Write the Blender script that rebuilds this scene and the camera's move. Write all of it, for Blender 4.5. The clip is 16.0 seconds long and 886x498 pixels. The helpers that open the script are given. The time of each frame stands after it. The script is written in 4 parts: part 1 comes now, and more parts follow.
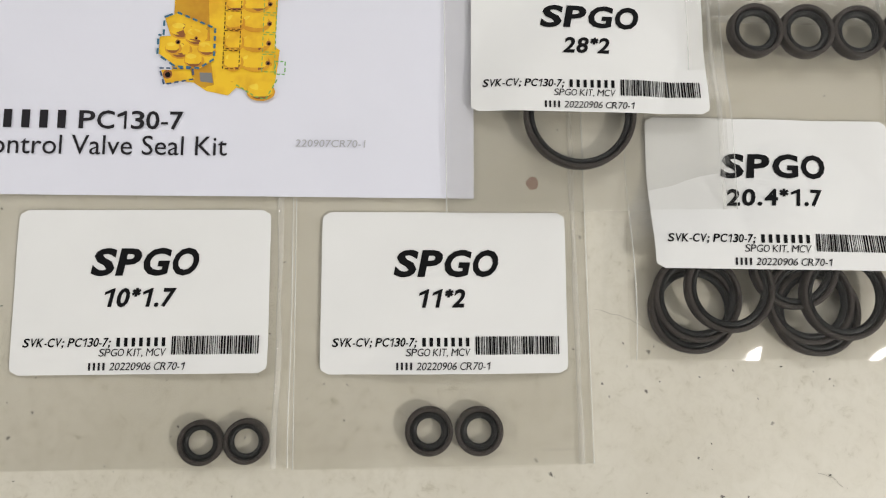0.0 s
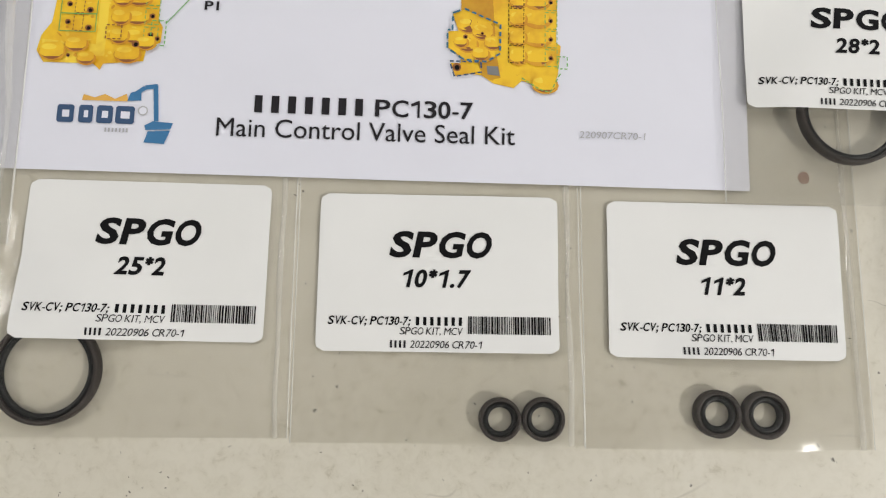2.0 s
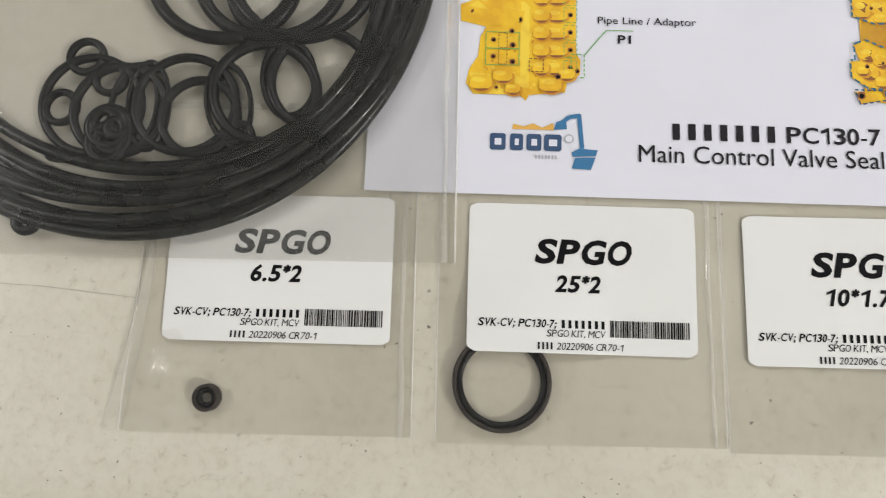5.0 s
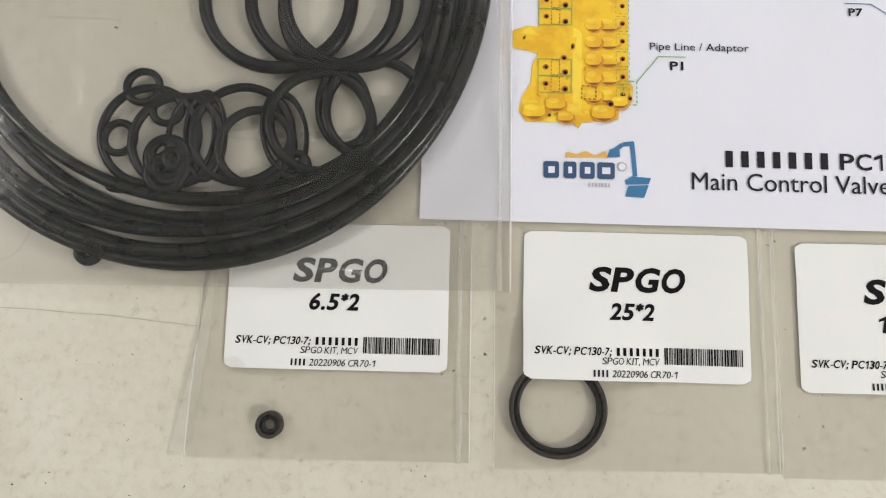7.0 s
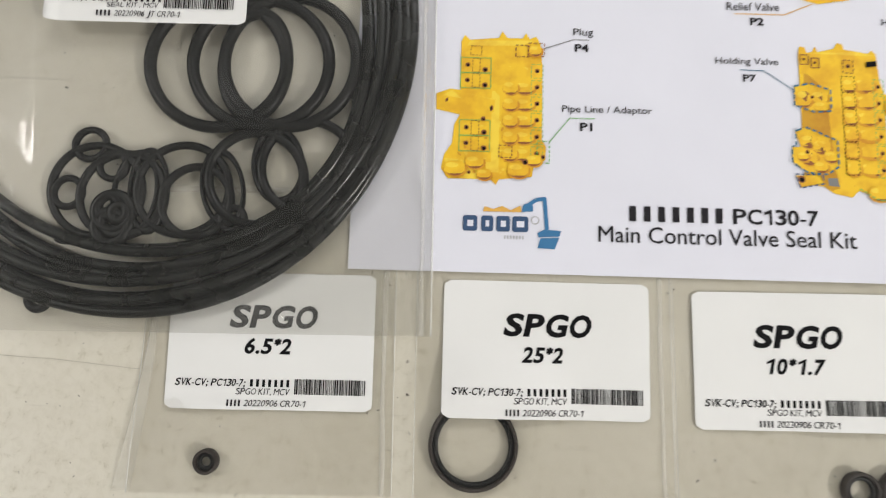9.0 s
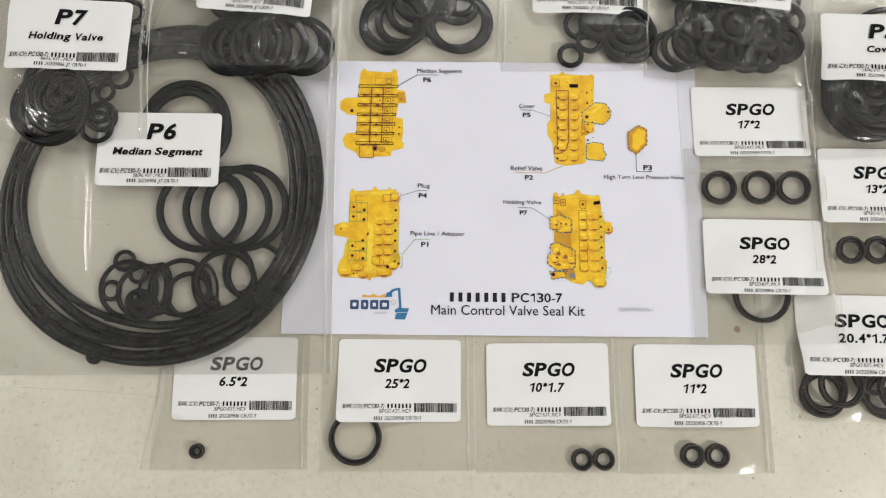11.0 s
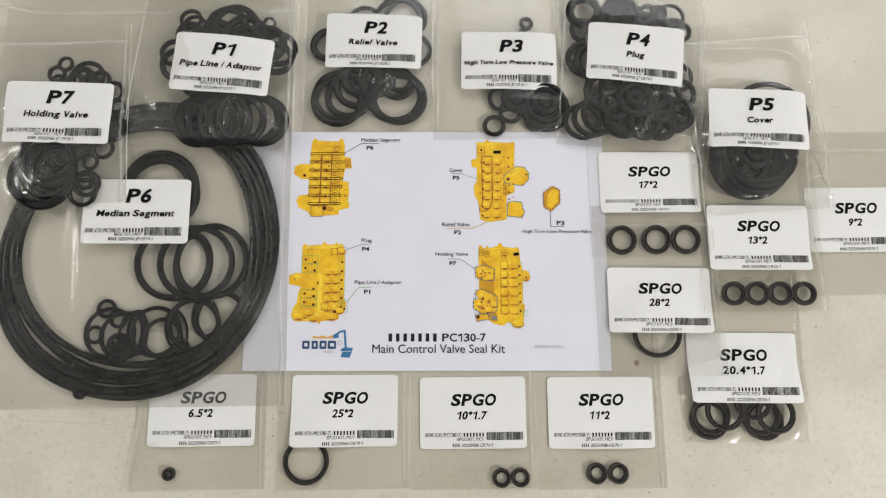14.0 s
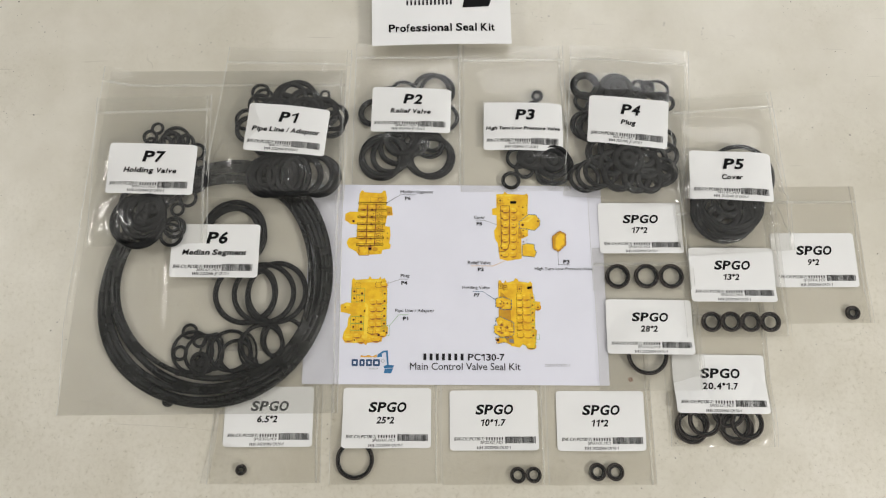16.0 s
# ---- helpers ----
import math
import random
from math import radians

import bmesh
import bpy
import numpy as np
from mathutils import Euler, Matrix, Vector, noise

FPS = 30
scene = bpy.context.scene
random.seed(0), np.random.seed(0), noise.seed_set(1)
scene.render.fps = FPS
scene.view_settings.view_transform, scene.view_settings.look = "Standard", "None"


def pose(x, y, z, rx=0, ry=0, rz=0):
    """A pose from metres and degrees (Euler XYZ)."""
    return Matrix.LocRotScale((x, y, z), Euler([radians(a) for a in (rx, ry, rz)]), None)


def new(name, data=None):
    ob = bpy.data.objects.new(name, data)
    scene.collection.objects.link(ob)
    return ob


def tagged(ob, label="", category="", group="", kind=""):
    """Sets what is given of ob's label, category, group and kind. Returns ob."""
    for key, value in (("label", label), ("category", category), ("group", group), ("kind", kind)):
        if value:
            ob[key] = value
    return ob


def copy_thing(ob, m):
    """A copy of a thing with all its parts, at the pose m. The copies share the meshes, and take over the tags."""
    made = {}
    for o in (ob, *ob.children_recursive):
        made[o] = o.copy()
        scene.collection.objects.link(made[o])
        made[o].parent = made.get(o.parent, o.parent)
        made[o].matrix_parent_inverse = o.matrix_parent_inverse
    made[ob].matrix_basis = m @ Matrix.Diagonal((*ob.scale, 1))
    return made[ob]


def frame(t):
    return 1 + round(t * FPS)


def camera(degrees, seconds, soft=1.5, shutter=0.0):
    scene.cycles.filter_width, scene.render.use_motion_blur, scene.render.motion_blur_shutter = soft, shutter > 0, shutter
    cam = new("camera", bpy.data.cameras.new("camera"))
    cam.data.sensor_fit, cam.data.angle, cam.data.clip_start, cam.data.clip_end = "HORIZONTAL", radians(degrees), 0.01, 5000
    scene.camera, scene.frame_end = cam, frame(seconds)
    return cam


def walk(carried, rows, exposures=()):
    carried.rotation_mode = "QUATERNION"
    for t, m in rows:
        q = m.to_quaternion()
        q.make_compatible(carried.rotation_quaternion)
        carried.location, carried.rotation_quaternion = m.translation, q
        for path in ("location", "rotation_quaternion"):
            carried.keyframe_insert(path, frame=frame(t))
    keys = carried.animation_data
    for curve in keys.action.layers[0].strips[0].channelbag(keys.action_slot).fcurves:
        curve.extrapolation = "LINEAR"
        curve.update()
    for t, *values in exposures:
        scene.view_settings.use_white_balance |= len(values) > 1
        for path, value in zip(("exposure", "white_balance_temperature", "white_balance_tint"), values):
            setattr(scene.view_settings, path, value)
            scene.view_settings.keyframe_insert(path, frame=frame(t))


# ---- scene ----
cam = camera(71.0, 16.0, soft=1.1, shutter=0.25)
# seconds, eye in metres, turn in degrees
PATH = [
    (0.0, 0.09573, 0.01160, 0.15276, 6.575, -2.351, -0.688),
    (0.5, 0.09015, 0.00979, 0.15300, 6.952, -2.437, -0.472),
    (1.0, 0.07389, 0.00545, 0.15562, 7.873, -1.968, -0.148),
    (1.5, 0.04256, 0.00383, 0.15636, 7.542, -1.402, 0.240),
    (2.0, 0.02658, 0.00426, 0.15534, 7.772, -1.704, 0.601),
    (2.5, 0.02284, 0.00488, 0.15416, 7.946, -1.588, 0.831),
    (3.0, 0.02113, 0.00411, 0.15535, 7.788, -1.561, 0.998),
    (3.5, 0.00785, 0.00356, 0.15805, 8.235, -1.137, 1.053),
    (4.0, -0.03332, 0.00089, 0.16099, 8.998, -0.200, 1.176),
    (6.5, -0.08921, 0.01407, 0.16730, 7.214, 1.112, 1.053),
    (7.0, -0.09025, 0.01571, 0.16848, 7.027, 1.293, 1.005),
    (7.5, -0.09192, 0.01594, 0.16835, 7.057, 1.305, 0.935),
    (8.0, -0.09280, 0.01548, 0.17003, 7.069, 1.414, 0.995),
    (8.5, -0.08772, 0.01642, 0.17129, 7.264, 1.061, 1.012),
    (9.0, -0.07167, 0.02718, 0.18360, 7.366, 0.298, 0.861),
    (9.5, -0.05829, 0.02824, 0.23575, 8.341, -0.265, 0.650),
    (12.0, -0.00138, 0.04726, 0.32667, 8.332, -0.415, -0.786),
    (12.5, 0.00627, 0.04683, 0.34050, 8.516, -0.590, -0.910),
    (13.0, 0.00727, 0.04935, 0.34280, 8.774, -0.686, -0.997),
    (13.5, 0.00762, 0.05134, 0.34572, 9.018, -0.712, -0.913),
    (14.0, 0.00974, 0.05462, 0.36232, 9.244, -0.597, -0.815),
    (14.5, 0.00520, 0.05335, 0.39168, 10.216, -0.572, -0.678),
    (15.0, -0.00088, 0.05054, 0.41220, 10.708, -0.342, -0.627),
    (15.5, -0.00082, 0.04773, 0.42888, 11.353, -0.342, -0.592),
    (16.0, -0.00632, 0.04932, 0.43658, 11.527, -0.268, -0.474),
]
EXPOSURES = [(0.0, -0.06), (4.0, -0.04), (6.5, 0.10), (9.5, 0.08), (12.0, 0.0), (16.0, -0.06)]
walk(cam, [(t, pose(x, y, z, rx, ry, rz)) for t, x, y, z, rx, ry, rz in PATH], EXPOSURES)

# ---- light: an assumed, unseen work room with four ceiling panels and soft grey walls ----
world = bpy.data.worlds.new("room_air")
scene.world = world
world.use_nodes = True
world.node_tree.nodes["Background"].inputs[0].default_value = (0.9, 0.95, 1.0, 1)
world.node_tree.nodes["Background"].inputs[1].default_value = 0.05
CEILING = 1.75


def ceiling_lamp(x, y, sx, sy, watts, colour):
    data = bpy.data.lights.new("unseen_ceiling_panel", "AREA")
    data.shape, data.size, data.size_y, data.energy, data.color = "RECTANGLE", sx, sy, watts, colour
    lamp = new("unseen_panel_light", data)
    lamp.matrix_world = pose(x, y, CEILING - 0.03)
    return lamp


ceiling_lamp(1.95, -1.00, 0.45, 0.4, 52.0, (1.0, 0.97, 0.93))
ceiling_lamp(-2.00, 0.50, 0.7, 0.4, 19.0, (1.0, 0.975, 0.945))
# wide soft panel, added out of view to brighten the back of the bench
ceiling_lamp(0.90, 1.75, 2.4, 1.0, 29.0, (0.985, 0.985, 1.0))
ceiling_lamp(0.35, -2.10, 0.6, 0.3, 9.5, (1.0, 0.975, 0.945))
scene.cycles.transparent_max_bounces = 32

# ---- materials ----
MM = 0.001


def material(name, colour, rough=0.5, metal=0.0, spec=0.5):
    m = bpy.data.materials.new(name)
    m.use_nodes = True
    b = m.node_tree.nodes["Principled BSDF"]
    b.inputs["Base Color"].default_value = (*colour, 1)
    b.inputs["Roughness"].default_value = rough
    b.inputs["Metallic"].default_value = metal
    b.inputs["Specular IOR Level"].default_value = spec
    return m


def node(m, kind, **values):
    n = m.node_tree.nodes.new(kind)
    for key, value in values.items():
        n.inputs[key.replace("_", " ")].default_value = value
    return n


def wire(m, a, b):
    m.node_tree.links.new(a, b)


def coords(m):
    return m.node_tree.nodes.new("ShaderNodeTexCoord").outputs["Object"]


def ramp(m, source, *stops):
    r = m.node_tree.nodes.new("ShaderNodeValToRGB")
    e = r.color_ramp.elements
    while len(e) < len(stops):
        e.new(0.5)
    for el, (p, c) in zip(e, stops):
        el.position, el.color = p, (*c, 1) if len(c) == 3 else c
    wire(m, source, r.inputs[0])
    return r.outputs[0]


def mixed(m, fac, a, b, how="MIX"):
    n = m.node_tree.nodes.new("ShaderNodeMix")
    n.data_type, n.blend_type = "RGBA", how
    for slot, v in ((0, fac), (6, a), (7, b)):
        if isinstance(v, (int, float)):
            n.inputs[slot].default_value = v
        elif isinstance(v, tuple):
            n.inputs[slot].default_value = (*v, 1)
        else:
            wire(m, v, n.inputs[slot])
    return n.outputs[2]


def relief(m, height, strength, distance):
    b = node(m, "ShaderNodeBump", Strength=strength, Distance=distance)
    wire(m, height, b.inputs["Height"])
    return b.outputs["Normal"]


def noise_of(m, where, scale, detail=4.0, rough=0.55, distortion=0.0):
    n = node(m, "ShaderNodeTexNoise", Scale=scale, Detail=detail, Roughness=rough, Distortion=distortion)
    wire(m, where, n.inputs["Vector"])
    return n.outputs["Fac"]


def table_paint():
    """Cream enamel on a bench: greasy patches, specks of swarf, hair scratches."""
    m = material("worn_cream_enamel", (0.6, 0.56, 0.48), 0.38)
    b, c = m.node_tree.nodes["Principled BSDF"], coords(m)
    wide = ramp(m, noise_of(m, c, 9.0, 5.0), (0.3, (0.59, 0.56, 0.475)), (0.62, (0.67, 0.64, 0.56)), (0.8, (0.71, 0.68, 0.615)))
    grime = ramp(m, noise_of(m, c, 26.0, 6.0, 0.55, 0.3), (0.36, (1.03, 1.03, 1.03)), (0.52, (0.99, 0.985, 0.975)), (0.74, (0.94, 0.93, 0.905)))
    col = mixed(m, 1.0, wide, grime, "MULTIPLY")
    split = m.node_tree.nodes.new("ShaderNodeSeparateXYZ")
    wire(m, c, split.inputs[0])
    front = m.node_tree.nodes.new("ShaderNodeMath")
    front.operation, front.inputs[1].default_value = "MULTIPLY_ADD", -0.9
    wire(m, split.outputs["Y"], front.inputs[0])
    wire(m, noise_of(m, c, 16.0, 4.0), front.inputs[2])
    patch = ramp(m, front.outputs[0], (0.22, (0.12, 0.12, 0.12)), (0.55, (1, 1, 1)))
    smear = ramp(m, noise_of(m, c, 300.0, 6.0, 0.7, 0.4), (0.44, (1.02, 1.02, 1.02)), (0.59, (0.955, 0.95, 0.935)), (0.71, (0.73, 0.71, 0.645)))
    col = mixed(m, patch, col, mixed(m, 1.0, col, smear, "MULTIPLY"))
    # rubbed streaks along two directions
    for turn, lengthways in ((0.5, 24.0), (2.1, 30.0)):
        way = m.node_tree.nodes.new("ShaderNodeMapping")
        way.inputs["Rotation"].default_value = (0, 0, turn)
        way.inputs["Scale"].default_value = (lengthways, 420.0, 1.0)
        wire(m, c, way.inputs["Vector"])
        thin = ramp(m, noise_of(m, way.outputs[0], 1.0, 2.0, 0.4), (0.74, (0, 0, 0)), (0.80, (0.28, 0.28, 0.28)))
        col = mixed(m, thin, col, (0.34, 0.31, 0.26))
    # specks of swarf in two sizes
    for scale, core, many in ((95.0, 0.04, 0.64), (240.0, 0.05, 0.62)):
        speck = node(m, "ShaderNodeTexVoronoi", Scale=scale, Randomness=1.0)
        speck.voronoi_dimensions = "2D"
        shaken = m.node_tree.nodes.new("ShaderNodeMix")
        shaken.data_type = "VECTOR"
        shaken.inputs[0].default_value = 0.0016
        wire(m, c, shaken.inputs[4])
        jit = node(m, "ShaderNodeTexNoise", Scale=900.0, Detail=2.0)
        wire(m, c, jit.inputs["Vector"])
        wire(m, jit.outputs["Color"], shaken.inputs[5])
        wire(m, shaken.outputs[1], speck.inputs["Vector"])
        dots = ramp(m, speck.outputs["Distance"], (0.0, (1, 1, 1)), (core * 0.7, (0.85, 0.85, 0.85)), (core * 1.4, (0, 0, 0)))
        few = ramp(m, noise_of(m, c, scale * 0.45, 1.0), (many, (0, 0, 0)), (many + 0.04, (1, 1, 1)))
        col = mixed(m, mixed(m, 1.0, dots, few, "MULTIPLY"), col, (0.07, 0.06, 0.05))
    scratch = node(m, "ShaderNodeTexVoronoi", Scale=13.0)
    scratch.feature = "DISTANCE_TO_EDGE"
    warp = m.node_tree.nodes.new("ShaderNodeMix")
    warp.data_type = "VECTOR"
    warp.inputs[0].default_value = 0.06
    wn = node(m, "ShaderNodeTexNoise", Scale=14.0, Detail=3.0)
    wire(m, c, wn.inputs["Vector"])
    wire(m, c, warp.inputs[4])
    wire(m, wn.outputs["Color"], warp.inputs[5])
    wire(m, warp.outputs[1], scratch.inputs["Vector"])
    line = ramp(m, scratch.outputs["Distance"], (0.0, (1, 1, 1)), (0.004, (0, 0, 0)))
    some = ramp(m, noise_of(m, c, 22.0, 1.0), (0.66, (0, 0, 0)), (0.70, (0.4, 0.4, 0.4)))
    col = mixed(m, mixed(m, 1.0, line, some, "MULTIPLY"), col, (0.3, 0.27, 0.22))
    wire(m, col, b.inputs["Base Color"])
    wire(m, ramp(m, noise_of(m, c, 30.0, 4.0), (0.3, (0.30,) * 3), (0.7, (0.5,) * 3)), b.inputs["Roughness"])
    wire(m, relief(m, noise_of(m, c, 180.0, 5.0), 0.12, 0.0006), b.inputs["Normal"])
    return m


def paper_stock(name, colour):
    m = material(name, colour, 0.62, 0, 0.3)
    b, c = m.node_tree.nodes["Principled BSDF"], coords(m)
    low = tuple(v * 0.965 for v in colour)
    wire(m, ramp(m, noise_of(m, c, 25.0, 3.0), (0.3, low), (0.7, colour)), b.inputs["Base Color"])
    wire(m, relief(m, noise_of(m, c, 900.0, 3.0), 0.05, 0.0002), b.inputs["Normal"])
    return m


def rubber(name, colour, rough, spec=0.22):
    m = material(name, colour, rough, 0, spec)
    b, c = m.node_tree.nodes["Principled BSDF"], coords(m)
    dusty = tuple(v * 1.4 + 0.001 for v in colour)
    wire(m, ramp(m, noise_of(m, c, 160.0, 3.0), (0.35, colour), (0.75, dusty)), b.inputs["Base Color"])
    wire(m, ramp(m, noise_of(m, c, 120.0, 2.0), (0.3, (rough - 0.08,) * 3), (0.7, (rough + 0.14,) * 3)), b.inputs["Roughness"])
    wire(m, relief(m, noise_of(m, c, 700.0, 2.0), 0.012, 0.0001), b.inputs["Normal"])
    return m


def poly_film(name, haze, tint, crinkle, rough=0.06):
    """Clear polythene: lets the view through with a milky haze and mirrors the lamps."""
    m = bpy.data.materials.new(name)
    m.use_nodes = True
    t = m.node_tree
    t.nodes.remove(t.nodes["Principled BSDF"])
    out = t.nodes["Material Output"]
    c = coords(m)
    clear = t.nodes.new("ShaderNodeBsdfTransparent")
    clear.inputs[0].default_value = (*tint, 1)
    milk = t.nodes.new("ShaderNodeBsdfDiffuse")
    milk.inputs[0].default_value = (0.86, 0.86, 0.83, 1)
    gloss = node(m, "ShaderNodeBsdfGlossy", Roughness=rough)
    normal = relief(m, noise_of(m, c, 95.0, 4.0, 0.55, 0.8), crinkle, 0.0022)
    wire(m, normal, gloss.inputs["Normal"])
    a = t.nodes.new("ShaderNodeMixShader")
    wire(m, ramp(m, noise_of(m, c, 45.0, 3.0), (0.3, (haze * 0.75,) * 3), (0.7, (haze * 1.25,) * 3)), a.inputs[0])
    wire(m, clear.outputs[0], a.inputs[1])
    wire(m, milk.outputs[0], a.inputs[2])
    f = node(m, "ShaderNodeLayerWeight", Blend=0.5)
    wire(m, normal, f.inputs["Normal"])
    rise = t.nodes.new("ShaderNodeMath")
    rise.operation, rise.inputs[1].default_value = "POWER", 3.0
    wire(m, f.outputs["Facing"], rise.inputs[0])
    sheen = t.nodes.new("ShaderNodeMath")
    sheen.operation, sheen.inputs[1].default_value, sheen.inputs[2].default_value = "MULTIPLY_ADD", 0.85, 0.027
    wire(m, rise.outputs[0], sheen.inputs[0])
    s = t.nodes.new("ShaderNodeMixShader")
    wire(m, sheen.outputs[0], s.inputs[0])
    wire(m, a.outputs[0], s.inputs[1])
    wire(m, gloss.outputs[0], s.inputs[2])
    wire(m, s.outputs[0], out.inputs[0])
    return m


M_TABLE = table_paint()
M_SHEET = paper_stock("bright_copier_paper", (0.765, 0.77, 0.855))
M_LABEL = paper_stock("matt_white_label_stock", (0.80, 0.80, 0.79))
M_CARD = paper_stock("white_card", (0.84, 0.84, 0.84))
M_RUBBER = rubber("black_nitrile_rubber", (0.0036, 0.0038, 0.0041), 0.36, 0.27)
M_HOOP = rubber("smooth_black_rubber_cord", (0.004, 0.0045, 0.0042), 0.26, 0.42)
M_PTFE = rubber("dark_brown_filled_ptfe", (0.033, 0.0265, 0.0235), 0.5)
M_INK = material("black_thermal_print", (0.006, 0.006, 0.007), 0.7, 0, 0.12)
M_GREY_INK = material("pale_grey_print", (0.45, 0.45, 0.47), 0.6)
M_DARK_INK = material("charcoal_print", (0.022, 0.020, 0.024), 0.7, 0, 0.15)
M_BLUE = material("steel_blue_print", (0.035, 0.17, 0.36), 0.6)
M_NAVY = material("navy_blue_print", (0.03, 0.075, 0.17), 0.6)
M_ORANGE = material("ochre_print", (0.75, 0.42, 0.08), 0.6)
M_TEAL = material("teal_dash_print", (0.03, 0.14, 0.24), 0.6)
M_GREEN = material("green_dash_print", (0.16, 0.42, 0.10), 0.6)
M_LEADER = material("fine_grey_line_print", (0.2, 0.2, 0.2), 0.6)
M_FILM = poly_film("clear_polythene_thin", 0.014, (0.979, 0.976, 0.967), 0.1, 0.12)
M_FILM_THICK = poly_film("clear_polythene_heavy", 0.030, (0.982, 0.980, 0.972), 0.12, 0.11)
M_FILM_BIG = poly_film("milky_polythene_heavy", 0.018, (0.962, 0.960, 0.951), 0.08, 0.12)
M_FILM_BACK = poly_film("painted_veil_polythene_back", 0.085, (0.962, 0.960, 0.951), 0.1)
M_SEAM = poly_film("welded_polythene_edge", 0.6, (0.985, 0.98, 0.97), 0.1)
M_RIDGE = poly_film("folded_polythene_edge", 0.2, (0.985, 0.98, 0.97), 0.1)
M_WALL = material("pale_grey_wall_paint", (0.6, 0.6, 0.58), 0.8)
M_FLOOR = material("grey_concrete_floor", (0.3, 0.29, 0.28), 0.7)
M_STEEL = material("grey_painted_steel", (0.2, 0.21, 0.22), 0.5)


def yellow_print(name, colour):
    m = material(name, colour, 0.6)
    b, c = m.node_tree.nodes["Principled BSDF"], coords(m)
    deep = (colour[0] * 0.86, colour[1] * 0.74, colour[2] * 0.6)
    wire(m, ramp(m, noise_of(m, c, 130.0, 4.0, 0.55), (0.38, deep), (0.56, colour)), b.inputs["Base Color"])
    return m


M_YELLOW = yellow_print("machine_yellow_print", (0.88, 0.55, 0.015))
M_YELLOW_LIGHT = yellow_print("light_yellow_print", (0.92, 0.66, 0.05))
M_YELLOW_DARK = yellow_print("shaded_yellow_print", (0.60, 0.31, 0.01))
M_BROWN = material("brown_shadow_print", (0.27, 0.09, 0.02), 0.6)
M_AMBER = yellow_print("amber_shade_print", (0.70, 0.34, 0.012))

# ---- building helpers ----


def mesh_of(bm, name, materials):
    me = bpy.data.meshes.new(name)
    bm.normal_update()
    bm.to_mesh(me)
    bm.free()
    for m in materials if isinstance(materials, (list, tuple)) else [materials]:
        me.materials.append(m)
    return me


def part(name, bm, mat, parent, label=""):
    ob = new(name, bm if isinstance(bm, bpy.types.Mesh) else mesh_of(bm, name, mat))
    ob.parent = parent
    return tagged(ob, label) if label else ob


def thing(name, at, label, category, group="", kind=""):
    ob = new(name)
    ob.empty_display_size = 0.01
    ob.matrix_world = at
    return tagged(ob, label, category, group, kind)


def box(bm, x0, x1, y0, y1, z0, z1):
    v = [bm.verts.new((x, y, z)) for z in (z0, z1) for x, y in ((x0, y0), (x1, y0), (x1, y1), (x0, y1))]
    for q in ((3, 2, 1, 0), (4, 5, 6, 7), (0, 1, 5, 4), (1, 2, 6, 5), (2, 3, 7, 6), (3, 0, 4, 7)):
        bm.faces.new([v[i] for i in q])


def solid_box(name, mat, *b, bevel=0.0):
    bm = bmesh.new()
    box(bm, *b)
    if bevel:
        bmesh.ops.bevel(bm, geom=bm.edges[:], offset=bevel, segments=2, affect="EDGES")
    return mesh_of(bm, name, mat)


TEXTS = {}


def text_points(body, bold=0.0, lean=0.0):
    """Vertices (in a box of width and height 1) and faces of a line of lettering."""
    key = (body, bold, lean)
    if key not in TEXTS:
        data = bpy.data.curves.new("lettering", "FONT")
        data.body, data.shear, data.offset, data.resolution_u = body, lean, bold, 3
        ob = new("lettering", data)
        bpy.context.view_layer.update()
        me = bpy.data.meshes.new_from_object(ob.evaluated_get(bpy.context.evaluated_depsgraph_get()))
        pts = np.array([v.co[:2] for v in me.vertices])
        lo, hi = pts.min(0), pts.max(0)
        TEXTS[key] = ((pts - lo) / (hi - lo), [tuple(p.vertices) for p in me.polygons])
        bpy.data.objects.remove(ob)
        bpy.data.meshes.remove(me)
        bpy.data.curves.remove(data)
    return TEXTS[key]


def lettering(body, x0, x1, y0, y1, place, bold=0.0, lean=0.0):
    """A mesh of a printed line that fills the box; place(x, y) gives each point its spot."""
    pts, faces = text_points(body, bold, lean)
    me = bpy.data.meshes.new("print")
    me.from_pydata([place(x0 + (x1 - x0) * u, y0 + (y1 - y0) * v) for u, v in pts], [], faces)
    return me


# advance widths of a bold grotesque, in thousandths of its size
WIDTHS = {}
for run, w in (("ijlI.,/ ", 278), ("ft-;", 333), ("r*", 389), ("z", 500), ("aceksvxyJ0123456789", 556), ("bdghnopquTLFZ", 611), ("SPVEXY", 667), ("KCARDHNUB", 722), ("GOQw", 778), ("M", 833), ("m", 889), ("W", 944)):
    for c in run:
        WIDTHS[c] = w
GLYPHS = {}


